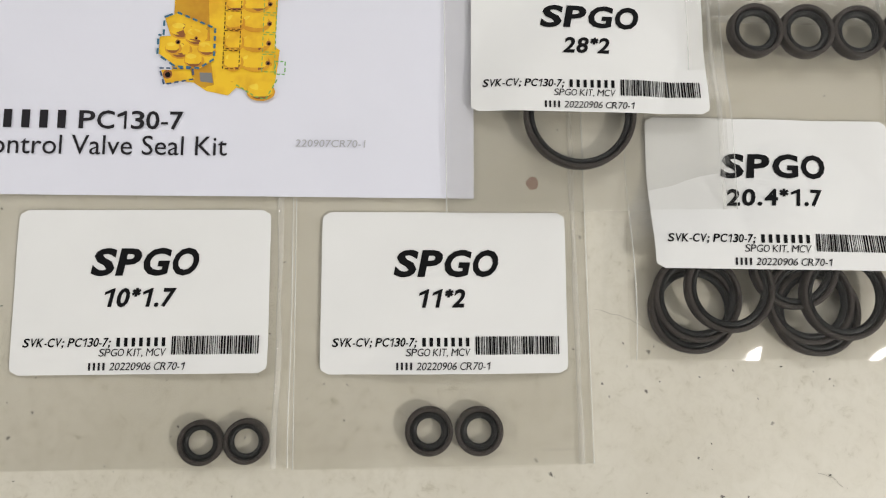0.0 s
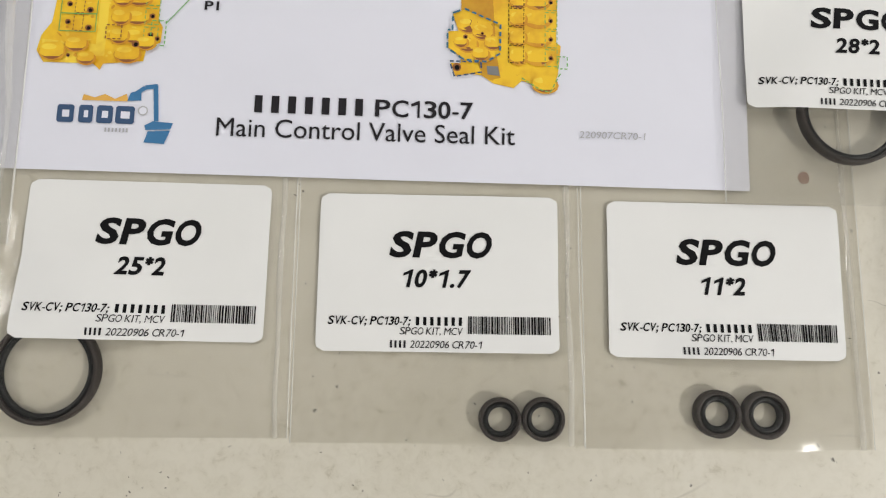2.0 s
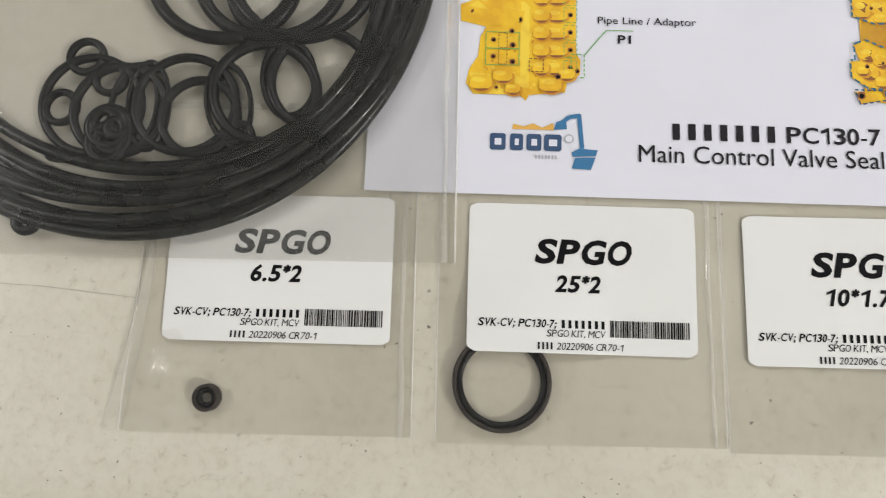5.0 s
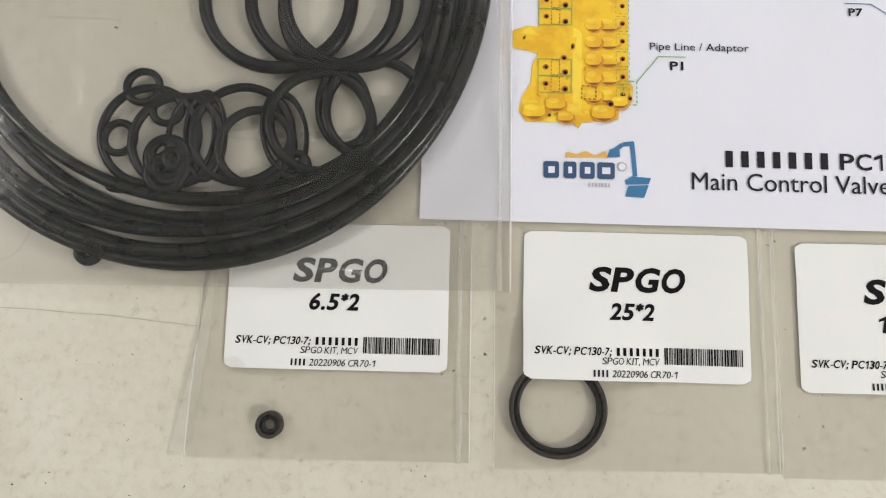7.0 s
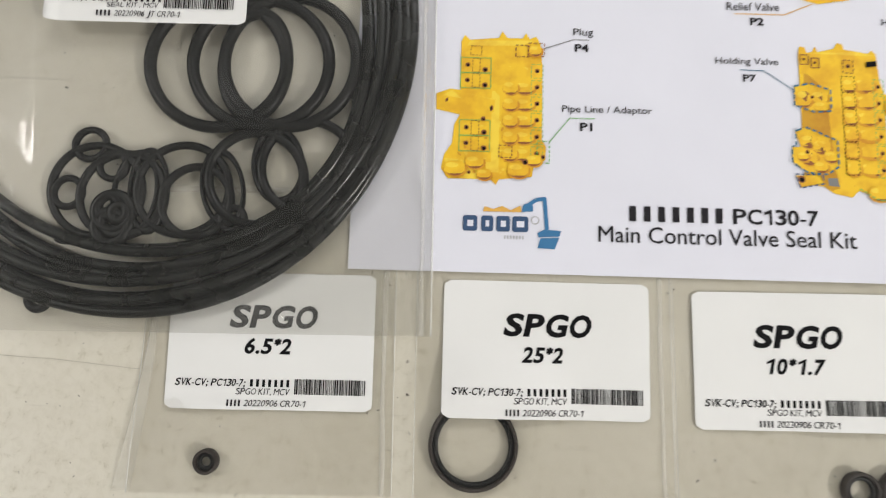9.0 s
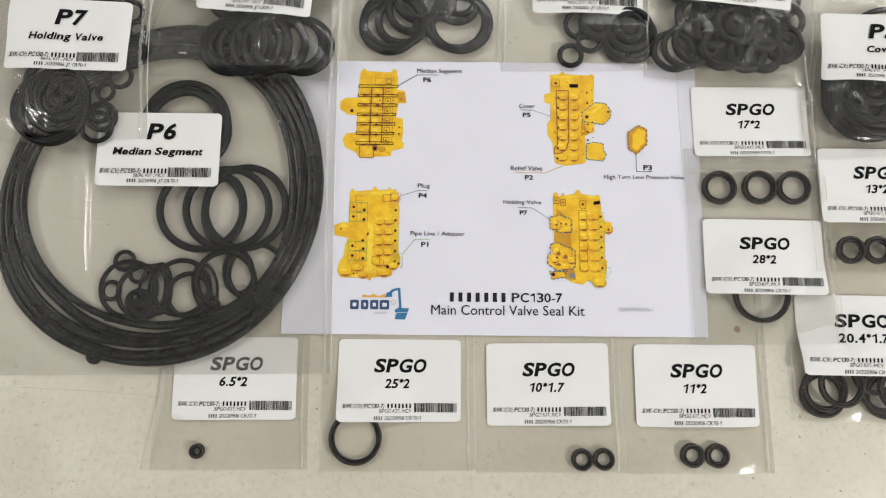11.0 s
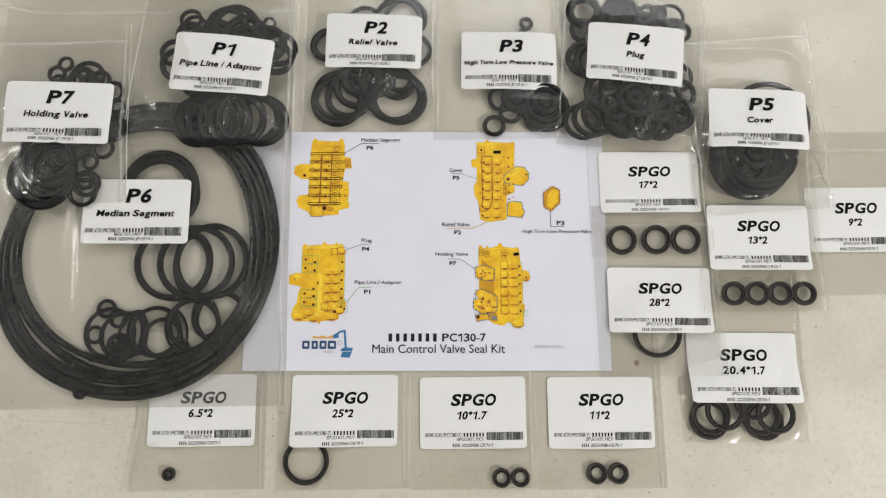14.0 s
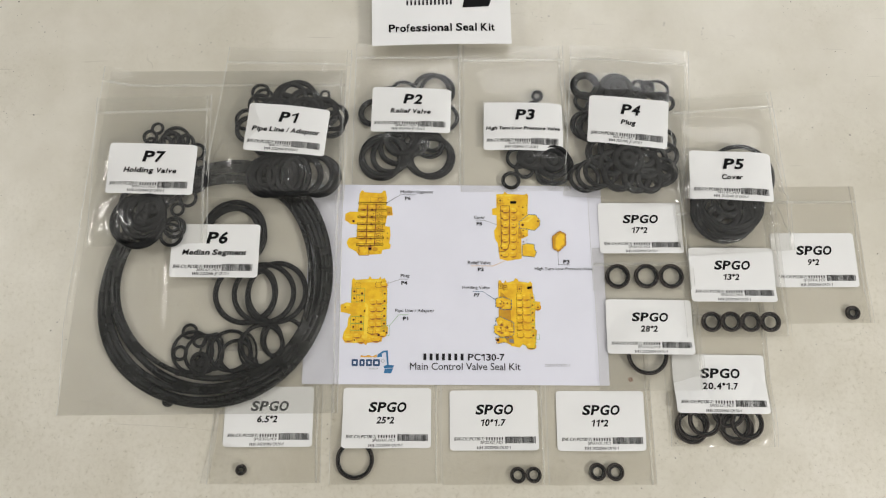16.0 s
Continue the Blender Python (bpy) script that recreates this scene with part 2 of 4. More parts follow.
def glyph(c, bold):
    """A built-in letter with the capitals' height as its unit: points, faces, left and width."""
    if (c, bold) not in GLYPHS:
        shapes = []
        for body in ("H", c):
            data = bpy.data.curves.new("lettering", "FONT")
            data.body, data.offset, data.resolution_u = body, bold, 3
            ob = new("lettering", data)
            bpy.context.view_layer.update()
            me = bpy.data.meshes.new_from_object(ob.evaluated_get(bpy.context.evaluated_depsgraph_get()))
            shapes.append((np.array([v.co[:2] for v in me.vertices]), [tuple(p.vertices) for p in me.polygons]))
            bpy.data.objects.remove(ob)
            bpy.data.meshes.remove(me)
            bpy.data.curves.remove(data)
        base, tall = shapes[0][0][:, 1].min(), np.ptp(shapes[0][0][:, 1])
        pts, faces = shapes[1]
        pts = (pts - (pts[:, 0].min(), base)) / tall
        GLYPHS[c, bold] = (pts, faces, pts[:, 0].max())
    return GLYPHS[c, bold]


def grotesque(body, x0, x1, y0, y1, place, bold=0.0, lean=0.0):
    """A printed line set letter by letter on a baseline y0, capitals up to y1, slanted by lean."""
    total = sum(WIDTHS[c] for c in body)
    unit, h = (x1 - x0 - lean * (y1 - y0)) / total, y1 - y0
    tall = abs(h)
    stem = 0.20 if bold > 0.02 else 0.13
    verts, faces, x = [], [], x0
    for c in body:
        w = WIDTHS[c] * unit
        n = len(verts)
        if c == "*":
            cx, cy, r, t = x + w / 2, 0.78, w * 0.46, stem * 0.36 * tall
            for a in (1.571, 0.524, 2.618):
                dx, dy, nx, ny = math.cos(a) * r, math.sin(a) * r, -math.sin(a) * t, math.cos(a) * t
                n = len(verts)
                for p, q in ((-1, -1), (1, -1), (1, 1), (-1, 1)):
                    py = cy * h + p * dy + q * ny
                    verts.append(place(cx + p * dx + q * nx + lean * py, y0 + py))
                faces.append((n, n + 1, n + 2, n + 3))
        elif c == "1":
            s0, s1 = 0.66 - stem * tall / w / 2, 0.66 + stem * tall / w / 2
            for u, v in ((s0, 0), (s1, 0), (s1, 1), (s1 - 0.12, 1), (0.12, 0.80), (0.12, 0.64), (s0, 0.76)):
                verts.append(place(x + u * w + lean * v * h, y0 + v * h))
            faces.append(tuple(range(n, n + 7)))
        elif c == "-":
            for u, v in ((0.12, 0.27), (0.88, 0.27), (0.88, 0.27 + stem), (0.12, 0.27 + stem)):
                verts.append(place(x + u * w + lean * v * h, y0 + v * h))
            faces.append((n, n + 1, n + 2, n + 3))
        elif c != " ":
            pts, fs, own = glyph(c, bold)
            wide = min(w * 0.90, own * tall * 1.5) if c not in ".,;iljI" else min(w * 0.9, max(own, stem) * tall)
            left = x + (w - wide) / 2
            verts += [place(left + u / own * wide + lean * v * h, y0 + v * h) for u, v in pts]
            faces += [tuple(n + k for k in f) for f in fs]
        x += w
    me = bpy.data.meshes.new("print")
    me.from_pydata(verts, [], faces)
    return me


def print_part(name, me, mat, parent, label=""):
    me.materials.append(mat)
    ob = part(name, me, None, parent, label)
    return tagged(ob, kind="stuff") if name.endswith("band") else ob


def rects(boxes, place):
    me = bpy.data.meshes.new("print")
    verts, faces = [], []
    for x0, x1, y0, y1 in boxes:
        n = len(verts)
        steps = max(1, int((x1 - x0) / 3))
        for i in range(steps + 1):
            x = x0 + (x1 - x0) * i / steps
            verts += [place(x, y0), place(x, y1)]
        faces += [(n + 2 * i, n + 2 * i + 2, n + 2 * i + 3, n + 2 * i + 1) for i in range(steps)]
    me.from_pydata(verts, [], faces)
    return me


def name_bars(x0, x1, y0, y1, letters):
    """Plain bars of a brand word's size, one a letter."""
    step = (x1 - x0) / letters
    return [(x0 + (i + 0.24) * step, x0 + (i + 0.70) * step, y0, y1) for i in range(letters)]


# ---- the room and the bench ----
# floor, ceiling and walls are unseen, added to close the space for reflections
tagged(new("floor", solid_box("floor", M_FLOOR, -2.5, 2.5, -2.5, 2.5, -0.85, -0.75)), "grey concrete workshop floor", "floor", kind="structure")
tagged(new("ceiling", solid_box("ceiling", M_WALL, -2.5, 2.5, -2.5, 2.5, CEILING, CEILING + 0.1)), "unseen plain pale ceiling, added to close the room", "ceiling", kind="structure")
for n, b in (("wall_north", (-2.5, 2.5, 2.5, 2.6)), ("wall_south", (-2.5, 2.5, -2.6, -2.5)), ("wall_east", (2.5, 2.6, -2.5, 2.5)), ("wall_west", (-2.6, -2.5, -2.5, 2.5))):
    tagged(new(n, solid_box(n, M_WALL, *b, -0.75, CEILING)), "unseen plain pale grey wall, added to close the room", "wall", kind="structure")

bench = thing("workbench", pose(0, 0, -0.75), "cream enamelled workbench top, worn, speckled and scratched", "workbench")
part("tabletop", solid_box("tabletop", M_TABLE, -0.9, 0.9, -0.5, 0.75, 0.715, 0.75, bevel=0.003), None, bench, "cream enamel top with grime and scratches")
for x in (-0.85, 0.8):
    for y in (-0.45, 0.65):
        part("leg", solid_box("leg", M_STEEL, x, x + 0.05, y, y + 0.05, 0, 0.7145), None, bench)

# rust-brown spot on the enamel
bm = bmesh.new()
bmesh.ops.create_circle(bm, cap_ends=True, segments=18, radius=0.0016)
for v in bm.verts:
    v.co *= 1 + 0.18 * noise.noise(v.co * 900)
M_RUST = material("rust_brown_stain", (0.33, 0.19, 0.13), 0.6)
tagged(new("stain", mesh_of(bm, "stain", M_RUST)), "small rust-brown spot on the bench enamel", "stain", kind="structure").matrix_world = pose(0.125, 0.0456, 0.0001)


# hairline scratches in the enamel
M_SCRATCH = material("dark_scratch", (0.42, 0.39, 0.33), 0.6)
for ends in (((-0.232, 0.0195), (-0.188, 0.0170), (-0.1565, 0.0140)), ((0.1395, 0.014), (0.148, 0.0115), (0.153, 0.0085)), ((0.193, -0.0265), (0.1965, -0.0275), (0.199, -0.030))):
    bm = bmesh.new()
    prev = None
    for (x0, y0), (x1, y1) in zip(ends, ends[1:]):
        for i in range(13):
            u = i / 12
            x, y = x0 + (x1 - x0) * u, y0 + (y1 - y0) * u + 0.0003 * noise.noise(Vector((x0 * 90 + u * 4, 2.0, y0 * 50)))
            w = 0.00007 + 0.00005 * noise.noise(Vector((x * 400, y * 400, 5.0)))
            row = [bm.verts.new((x, y - w, 0.00012)), bm.verts.new((x, y + w, 0.00012))]
            if prev:
                bm.faces.new((prev[0], row[0], row[1], prev[1]))
            prev = row
    tagged(new("scratch", mesh_of(bm, "scratch", M_SCRATCH)), "hairline dark scratch in the bench enamel", "scratch", kind="structure")

# black crumbs of swarf lying on the enamel
M_SWARF = material("black_swarf", (0.02, 0.018, 0.016), 0.6)
k = random.Random(12)
bm = bmesh.new()
crumbs = [(0.155, -0.004), (0.165, -0.003), (0.167, -0.019), (0.196, -0.027)] + [(k.uniform(0.02, 0.26), k.uniform(-0.055, 0.035)) for _ in range(12)] + [(k.uniform(-0.24, 0.0), k.uniform(-0.05, 0.02)) for _ in range(6)]
for x, y in crumbs:
    bits = bmesh.ops.create_icosphere(bm, subdivisions=1, radius=1.0, matrix=Matrix.Translation((x, y, 0.0001)) @ Matrix.Rotation(k.uniform(0, 3.1), 4, "Z") @ Matrix.Diagonal((k.uniform(0.0002, 0.00045), k.uniform(0.00012, 0.00022), 0.00015, 1)))
    for v in bits["verts"]:
        v.co += Vector((noise.noise(v.co * 3000), noise.noise(v.co * 3000 + Vector((5, 1, 2))), 0)) * 0.0001
tagged(new("swarf", mesh_of(bm, "swarf", M_SWARF)), "black crumbs of swarf scattered on the bench enamel", "swarf", kind="stuff")


# ---- seals ----
def lathe(bm, profile, segments, wobble=None):
    """Turns a closed profile of (radius, height) about z."""
    rings = []
    for i in range(segments):
        a = 2 * math.pi * i / segments
        dr, dz = wobble(a) if wobble else (0, 0)
        rings.append([bm.verts.new(((r + dr) * math.cos(a), (r + dr) * math.sin(a), z + dz)) for r, z in profile])
    k = len(profile)
    for i in range(segments):
        p, q = rings[i], rings[(i + 1) % segments]
        for j in range(k):
            f = bm.faces.new((p[j], q[j], q[(j + 1) % k], p[(j + 1) % k]))
            f.smooth = True
    return bm


def circle_profile(r, cord, n=10):
    return [(r + cord / 2 * math.cos(2 * math.pi * j / n), cord / 2 * math.sin(2 * math.pi * j / n)) for j in range(n)]


RING_MESH = {}


def ring_mesh(od, cord):
    key = (round(od * 2) / 2, cord)
    if key not in RING_MESH:
        bm = bmesh.new()
        k = random.Random(int(od * 10 + cord * 100))
        ph, amp = k.uniform(0, 6.28), 0.012 * od * MM
        lathe(bm, circle_profile((od - cord) / 2 * MM, cord * MM), 192 if od > 60 else 40,
              lambda a: (amp * 0.5 * math.cos(2 * a + ph), 0.0))
        RING_MESH[key] = mesh_of(bm, "o_ring", M_RUBBER)
    return RING_MESH[key]


def o_ring(x, y, z, od, cord, tilt, toward, label, group):
    ob = new("o_ring", ring_mesh(od, cord))
    ob.matrix_world = pose(x * MM, y * MM, z * MM, 0, 0, toward) @ Matrix.Diagonal((1, math.cos(radians(tilt)), 1, 1))
    return tagged(ob, label, "o-ring", group)


SEALS = {}


def piston_seal(x, y, z, od, band, label, group):
    """A slipper seal: brown outer band round a black inner ring."""
    key = (od, band)
    if key not in SEALS:
        root = thing("piston_seal", pose(x * MM, y * MM, z * MM), label, "seal", group)
        ro, rm, ri, h = od / 2 * MM, (od / 2 - band * 0.40) * MM, (od / 2 - band) * MM, 1.35 * MM
        bm = bmesh.new()
        lathe(bm, [(ro - 0.25 * MM, -h), (ro, -h + 0.25 * MM), (ro, h - 0.25 * MM), (ro - 0.25 * MM, h), (rm + 0.15 * MM, h), (rm, h - 0.2 * MM), (rm, -h)], 48)
        part("slide_band", bm, M_PTFE, root, "dark brown outer band")
        bm = bmesh.new()
        c = (rm - ri)
        lathe(bm, circle_profile((rm + ri) / 2, c * 1.0, 12), 48)
        part("inner_ring", bm, M_RUBBER, root, "black rubber inner ring")
        SEALS[key] = root
        return root
    ob = copy_thing(SEALS[key], pose(x * MM, y * MM, z * MM, 0, 0, random.uniform(0, 360)))
    ob["label"], ob["group"] = label, group
    return ob


def stacked(rings, floor_z, packing, top):
    """Heights for rings that lie on one another: rows of x, y, od, cord -> z of each centre;
    a heap that would rise above top settles as a whole."""
    done = []
    for x, y, od, cord, *_ in rings:
        low = floor_z
        for a, b, o2, c2, z2 in done:
            d = math.hypot(x - a, y - b)
            if abs(od - o2) / 2 - (cord + c2) / 2 < d < (od + o2) / 2:
                low = max(low, z2 - c2 / 2 + c2 * packing)
        done.append((x, y, od, cord, low + cord / 2))
    settle = min(1.0, min((top - r[3] - floor_z) / max(1e-6, r[4] - r[3] / 2 - floor_z) for r in done))
    return [floor_z + r[3] / 2 + (r[4] - r[3] / 2 - floor_z) * max(0.0, settle) for r in done]


# ---- zip bags with their stick-on labels ----
CODE_BARS = []
_r, _x = random.Random(7), 0.0
while _x < 1.0:
    w = _r.choice((0.009, 0.009, 0.016, 0.022))
    CODE_BARS.append((_x, min(1.0, _x + w)))
    _x += w + _r.choice((0.008, 0.010, 0.016))


def sheet_grid(bm, x0, x1, y0, y1, nx, ny, height):
    rows = [[bm.verts.new((x0 + (x1 - x0) * i / nx, y0 + (y1 - y0) * j / ny, 0)) for i in range(nx + 1)] for j in range(ny + 1)]
    for row in rows:
        for v in row:
            v.co.z = height(v.co.x, v.co.y)
    for j in range(ny):
        for i in range(nx):
            f = bm.faces.new((rows[j][i], rows[j][i + 1], rows[j + 1][i + 1], rows[j + 1][i]))
            f.smooth = True
    return rows


def thin_slab(x0, x1, y0, y1, nx, ny, height, thick):
    """A sheet with an upper and a lower face and closed edges."""
    bm = bmesh.new()
    top = sheet_grid(bm, x0, x1, y0, y1, nx, ny, height)
    low = sheet_grid(bm, x0, x1, y0, y1, nx, ny, lambda x, y: height(x, y) - thick)
    bm.faces.ensure_lookup_table()
    for f in bm.faces[nx * ny:]:
        f.normal_flip()
    rim = lambda g: g[0][:-1] + [r[-1] for r in g][:-1] + g[-1][:0:-1] + [r[0] for r in g][:0:-1]
    a, b = rim(top), rim(low)
    for i in range(len(a)):
        j = (i + 1) % len(a)
        bm.faces.new((b[i], b[j], a[j], a[i]))
    for f in bm.faces:
        f.smooth = False
    return bm


def zip_bag(name, label, cx, cy, wide, tall, turn, base, height, film, lab, title, line, sort, kit, group, flare=0.0):
    """A zip bag of wide x tall mm on its middle (cx, cy), whose upper film lies at height(x, y) mm.
    lab: the label's middle, width, height and turn in the bag; sort: its lettering;
    flare: how far its lower left corner spreads."""
    bag = thing(name, pose(cx * MM, cy * MM, base * MM, 0, 0, turn), label, "zip bag", group)
    hx, hy = wide / 2 * MM, tall / 2 * MM

    def up(x, y):
        return height(x / MM, y / MM) * MM

    bm = bmesh.new()
    n = 120 if wide > 150 else 100 if film == M_FILM_THICK else 56
    top = sheet_grid(bm, -hx, hx, -hy, hy, n, int(n * tall / wide), up)
    part("film", bm, film, bag)
    bm = bmesh.new()
    sheet_grid(bm, -hx, hx, -hy, hy, 6, 6, lambda x, y: 0.02 * MM)
    # extra white in these two backs: painted haze and sheen over print beneath
    part("back_film", bm, M_FILM_BACK if film == M_FILM_BIG or line == "28*2" else film, bag)
    # side welds: a thin bright edge, and a soft ridge a few millimetres in
    for s in (-1, 1):
        for inset, half, lift, parts_name, stuff in ((0.15, 0.16 if film == M_FILM else 0.3, 0.10, "side_weld", M_SEAM), (3.2, 0.9, 0.55, "side_ridge", M_RIDGE)):
            if inset > 1 and s < 0:
                continue
            bm = bmesh.new()
            k = 48
            prev = None
            for j in range(k + 1):
                y = -hy + 2 * hy * j / k
                wob = 0.5 * MM * noise.noise(Vector((cx * 0.37, y * 60, s * 3.1 + inset)))
                x = s * (hx - inset * MM) + (wob if inset > 1 else 0)
                swell = half * (0.75 + 0.5 * noise.noise(Vector((cx, y * 45, inset + s))))
                ring = [bm.verts.new((x + dx * swell * MM, y, max(up(x + dx * swell * MM, y), 0.05 * MM) + dz * lift * MM)) for dx, dz in ((-1, 0.03), (-0.5, 0.7), (0, 1), (0.5, 0.7), (1, 0.03))]
                if prev:
                    for q in range(4):
                        f = bm.faces.new((prev[q], prev[q + 1], ring[q + 1], ring[q]))
                        f.smooth = True
                prev = ring
            part(parts_name, bm, stuff, bag)
    # zip strips near the mouth
    for off in (12.0,):
        bm = bmesh.new()
        prev = None
        for i in range(31):
            x = -hx + 2 * hx * i / 30
            y = hy - off * MM
            ring = [bm.verts.new((x, y + dy * MM, up(x, y + dy * MM) + dz * MM)) for dy, dz in ((-1.0, 0.04), (-0.5, 0.10), (0, 0.14), (0.5, 0.10), (1.0, 0.04))]
            if prev:
                for q in range(4):
                    f = bm.faces.new((prev[q], prev[q + 1], ring[q + 1], ring[q]))
                    f.smooth = True
            prev = ring
        part("zip_strip", bm, M_RIDGE, bag)
    for ob in bag.children if flare else ():
        for v in ob.data.vertices:
            v.co.x -= flare * MM * (0.5 - v.co.y / (2 * hy)) * max(0.0, -v.co.x / hx)
    # the label follows the film
    lx, ly, lw, lh, lt = lab
    ca, sa = math.cos(radians(lt)), math.sin(radians(lt))

    def placed(lift):
        def place(x, y):
            x, y = (x / 60 - 0.5) * lw, (y / 40 - 0.5) * lh
            px, py = lx + ca * x - sa * y, ly + sa * x + ca * y
            return (px * MM, py * MM, up(px * MM, py * MM) + lift * MM)
        return place

    bm = bmesh.new()
    on = placed(0.12)
    r, nx, ny = 2.0, 60, 40
    rows = []
    for j in range(ny + 1):
        y = 40 * j / ny
        cut = 0.0
        for edge in (y, 40 - y):
            if edge < r:
                cut = max(cut, r - math.sqrt(max(0, r * r - (r - edge) ** 2)))
        rows.append([bm.verts.new(on(cut + (60 - 2 * cut) * i / nx, y)) for i in range(nx + 1)])
    for j in range(ny):
        for i in range(nx):
            f = bm.faces.new((rows[j][i], rows[j][i + 1], rows[j + 1][i + 1], rows[j + 1][i]))
            f.smooth = True
    sticker = part("label", bm, M_LABEL, bag, "white paper label with black print")
    ink = placed(0.26 if sort is SMALL else 0.5)
    P = sort
    print_part("title_print", grotesque(title, *P["title"], ink, 0.035, 0.2), M_INK, sticker)
    w = P["line_width"](line)
    y0, y1 = P["line_y"]
    y1 = min(y1, y0 + 0.72 * w / (0.001 * sum(WIDTHS[c] for c in line)))
    print_part("line_print", grotesque(line, P["line_mid"] - w / 2, P["line_mid"] + w / 2, y0, y1, ink, 0.03, 0.2), M_INK, sticker)
    a, b, c, d = P["code"]
    third = (b - a)
    print_part("code_print", grotesque("SVK-CV; PC130-7;", a, a + third * 0.62, c, d, ink, 0.018, 0.2), M_INK, sticker)
    print_part("maker_band", rects(name_bars(a + third * 0.635, b, c, d, 7), ink), M_INK, sticker)
    print_part("kit_print", grotesque(kit, *P["kit"], ink, 0.0, 0.15), M_DARK_INK, sticker)
    a, b, c, d = P["date"]
    print_part("maker_band", rects(name_bars(a, a + (b - a) * 0.19, c, d, 4), ink), M_DARK_INK, sticker)
    print_part("date_print", grotesque(P["date_text"], a + (b - a) * 0.215, b, c, d, ink, 0.0, 0.2), M_DARK_INK, sticker)
    a, b, c, d = P["bars"]
    print_part("barcode", rects([(a + (b - a) * u, a + (b - a) * v, c, d) for u, v in CODE_BARS], ink), M_INK, sticker)["kind"] = "stuff"
    return bag


SMALL = dict(title=(17.0, 44.2, 23.7, 30.4), line_mid=29.2, line_y=(16.1, 20.7), line_width=lambda s: 0.0063 * sum(WIDTHS[c] for c in s),
             code=(2.7, 36.4, 6.6, 8.7), kit=(20.4, 36.2, 4.3, 6.1), bars=(37.4, 58.0, 4.6, 9.0), date=(18.0, 41.2, 1.0, 2.8), date_text="20220906 CR70-1")
LARGE = dict(title=(23.2, 39.6, 25.2, 34.0), line_mid=29.8, line_y=(16.7, 20.8), line_width=lambda s: min(56.5, 0.0056 * sum(WIDTHS[c] for c in s)),
             code=(2.2, 35.2, 6.7, 9.3), kit=(18.6, 34.2, 4.8, 6.4), bars=(35.6, 56.3, 4.8, 10.0), date=(15.6, 41.0, 1.8, 3.7), date_text="20220906 JT CR70-1")


def flat_height(wide, tall, bumps, seed, lift=0.7, pressed=1e9):
    """A nearly flat bag: it domes over its seals, with slack and curled sides."""
    def h(x, y):
        edge = min(1.0, max(0.0, (wide / 2 - abs(x)) / 6)) * min(1.0, max(0.0, (tall / 2 - abs(y)) / 8))
        z = 0.06 + lift * edge * (0.75 + 0.5 * noise.noise(Vector((x / 22, y / 22, seed))))
        for bx, by, br in bumps:
            d = max(0.0, math.hypot(x - bx, y - by) - br)
            z = max(z, 2.95 * math.exp(-(d / 14.0) ** 2))
        side = max(0.0, (abs(x) - (wide / 2 - 4)) / 4)
        z += side * (0.2 + 0.22 * noise.noise(Vector((y / 30, seed, math.copysign(3, x)))))
        press = min(1.0, max(0.0, (pressed - y) / 14))
        return 0.06 + max(0.0, z - 0.06) * (0.18 + 0.82 * press)
    return h


def puffed_height(wide, tall, peak, seed, mid=(0.0, -6.0), creases=(), wrinkle=1.0, stiff=None, heap=()):
    """A bag swollen over a heap: a dome that falls to the welds and stretches over each ring,
    with gathers; the stuck label (stiff: middle and half sizes) keeps its part smooth."""
    def h(x, y):
        u, v = (x - mid[0]) / (wide / 2), (y - mid[1]) / (tall / 2)
        dome = max(0.0, 1 - abs(u) ** 5) * max(0.0, 1 - abs(v) ** 4.5)
        rim = min(1.0, max(0.0, (wide / 2 - abs(x)) / 7)) * min(1.0, max(0.0, (tall / 2 - abs(y)) / 9))
        z = skin = 0.3 + peak * dome * rim ** 0.5
        # the welds of a swollen bag hang clear of the bench
        z = max(z, 0.5 * peak * min(1.0, max(0.0, (y + tall / 2 - 4) / 26)) * (0.85 + 0.4 * noise.noise(Vector((y / 30, seed, x / 60)))))
        for bx, by, br, top in heap:
            d = math.hypot(x - bx, y - by) - br
            if d < 18:
                z = max(z, top * math.exp(-(max(0.0, d) / 8.0) ** 2) * min(1.0, rim * 2))
        loose = 1.0
        if stiff:
            ca, sa = math.cos(stiff[4]), math.sin(stiff[4])
            p, q = (x - stiff[0]) * ca + (y - stiff[1]) * sa, -(x - stiff[0]) * sa + (y - stiff[1]) * ca
            loose = min(1.0, max(0.0, max(abs(p) - stiff[2], abs(q) - stiff[3]) / 6))
            z = z * loose + (1 - loose) * (skin + 1.5 * noise.noise(Vector((x / 30, y / 26, seed + 9))))
        z += loose * wrinkle * rim * (1.0 if y < -8 else 0.45) * (1.3 * noise.noise(Vector((x / 13, y / 19, seed))) + 0.5 * noise.noise(Vector((x / 5, y / 9, seed + 5))))
        near = math.exp(-min(wide / 2 - abs(x), y + tall / 2) / 15) * rim
        z += loose * wrinkle * near * (3.4 if y < -8 else 0.9) * abs(noise.noise(Vector((math.atan2(y, x) * 7.5, seed, 0.3))))
        for cx, cy, ang, long, tall2 in creases:
            ca, sa = math.cos(radians(ang)), math.sin(radians(ang))
            p, q = (x - cx) * ca + (y - cy) * sa, -(x - cx) * sa + (y - cy) * ca
            z += loose * 1.5 * tall2 * math.exp(-(p / long) ** 2) * math.exp(-(q / 2.3) ** 2)
        return max(0.12, z)
    return h


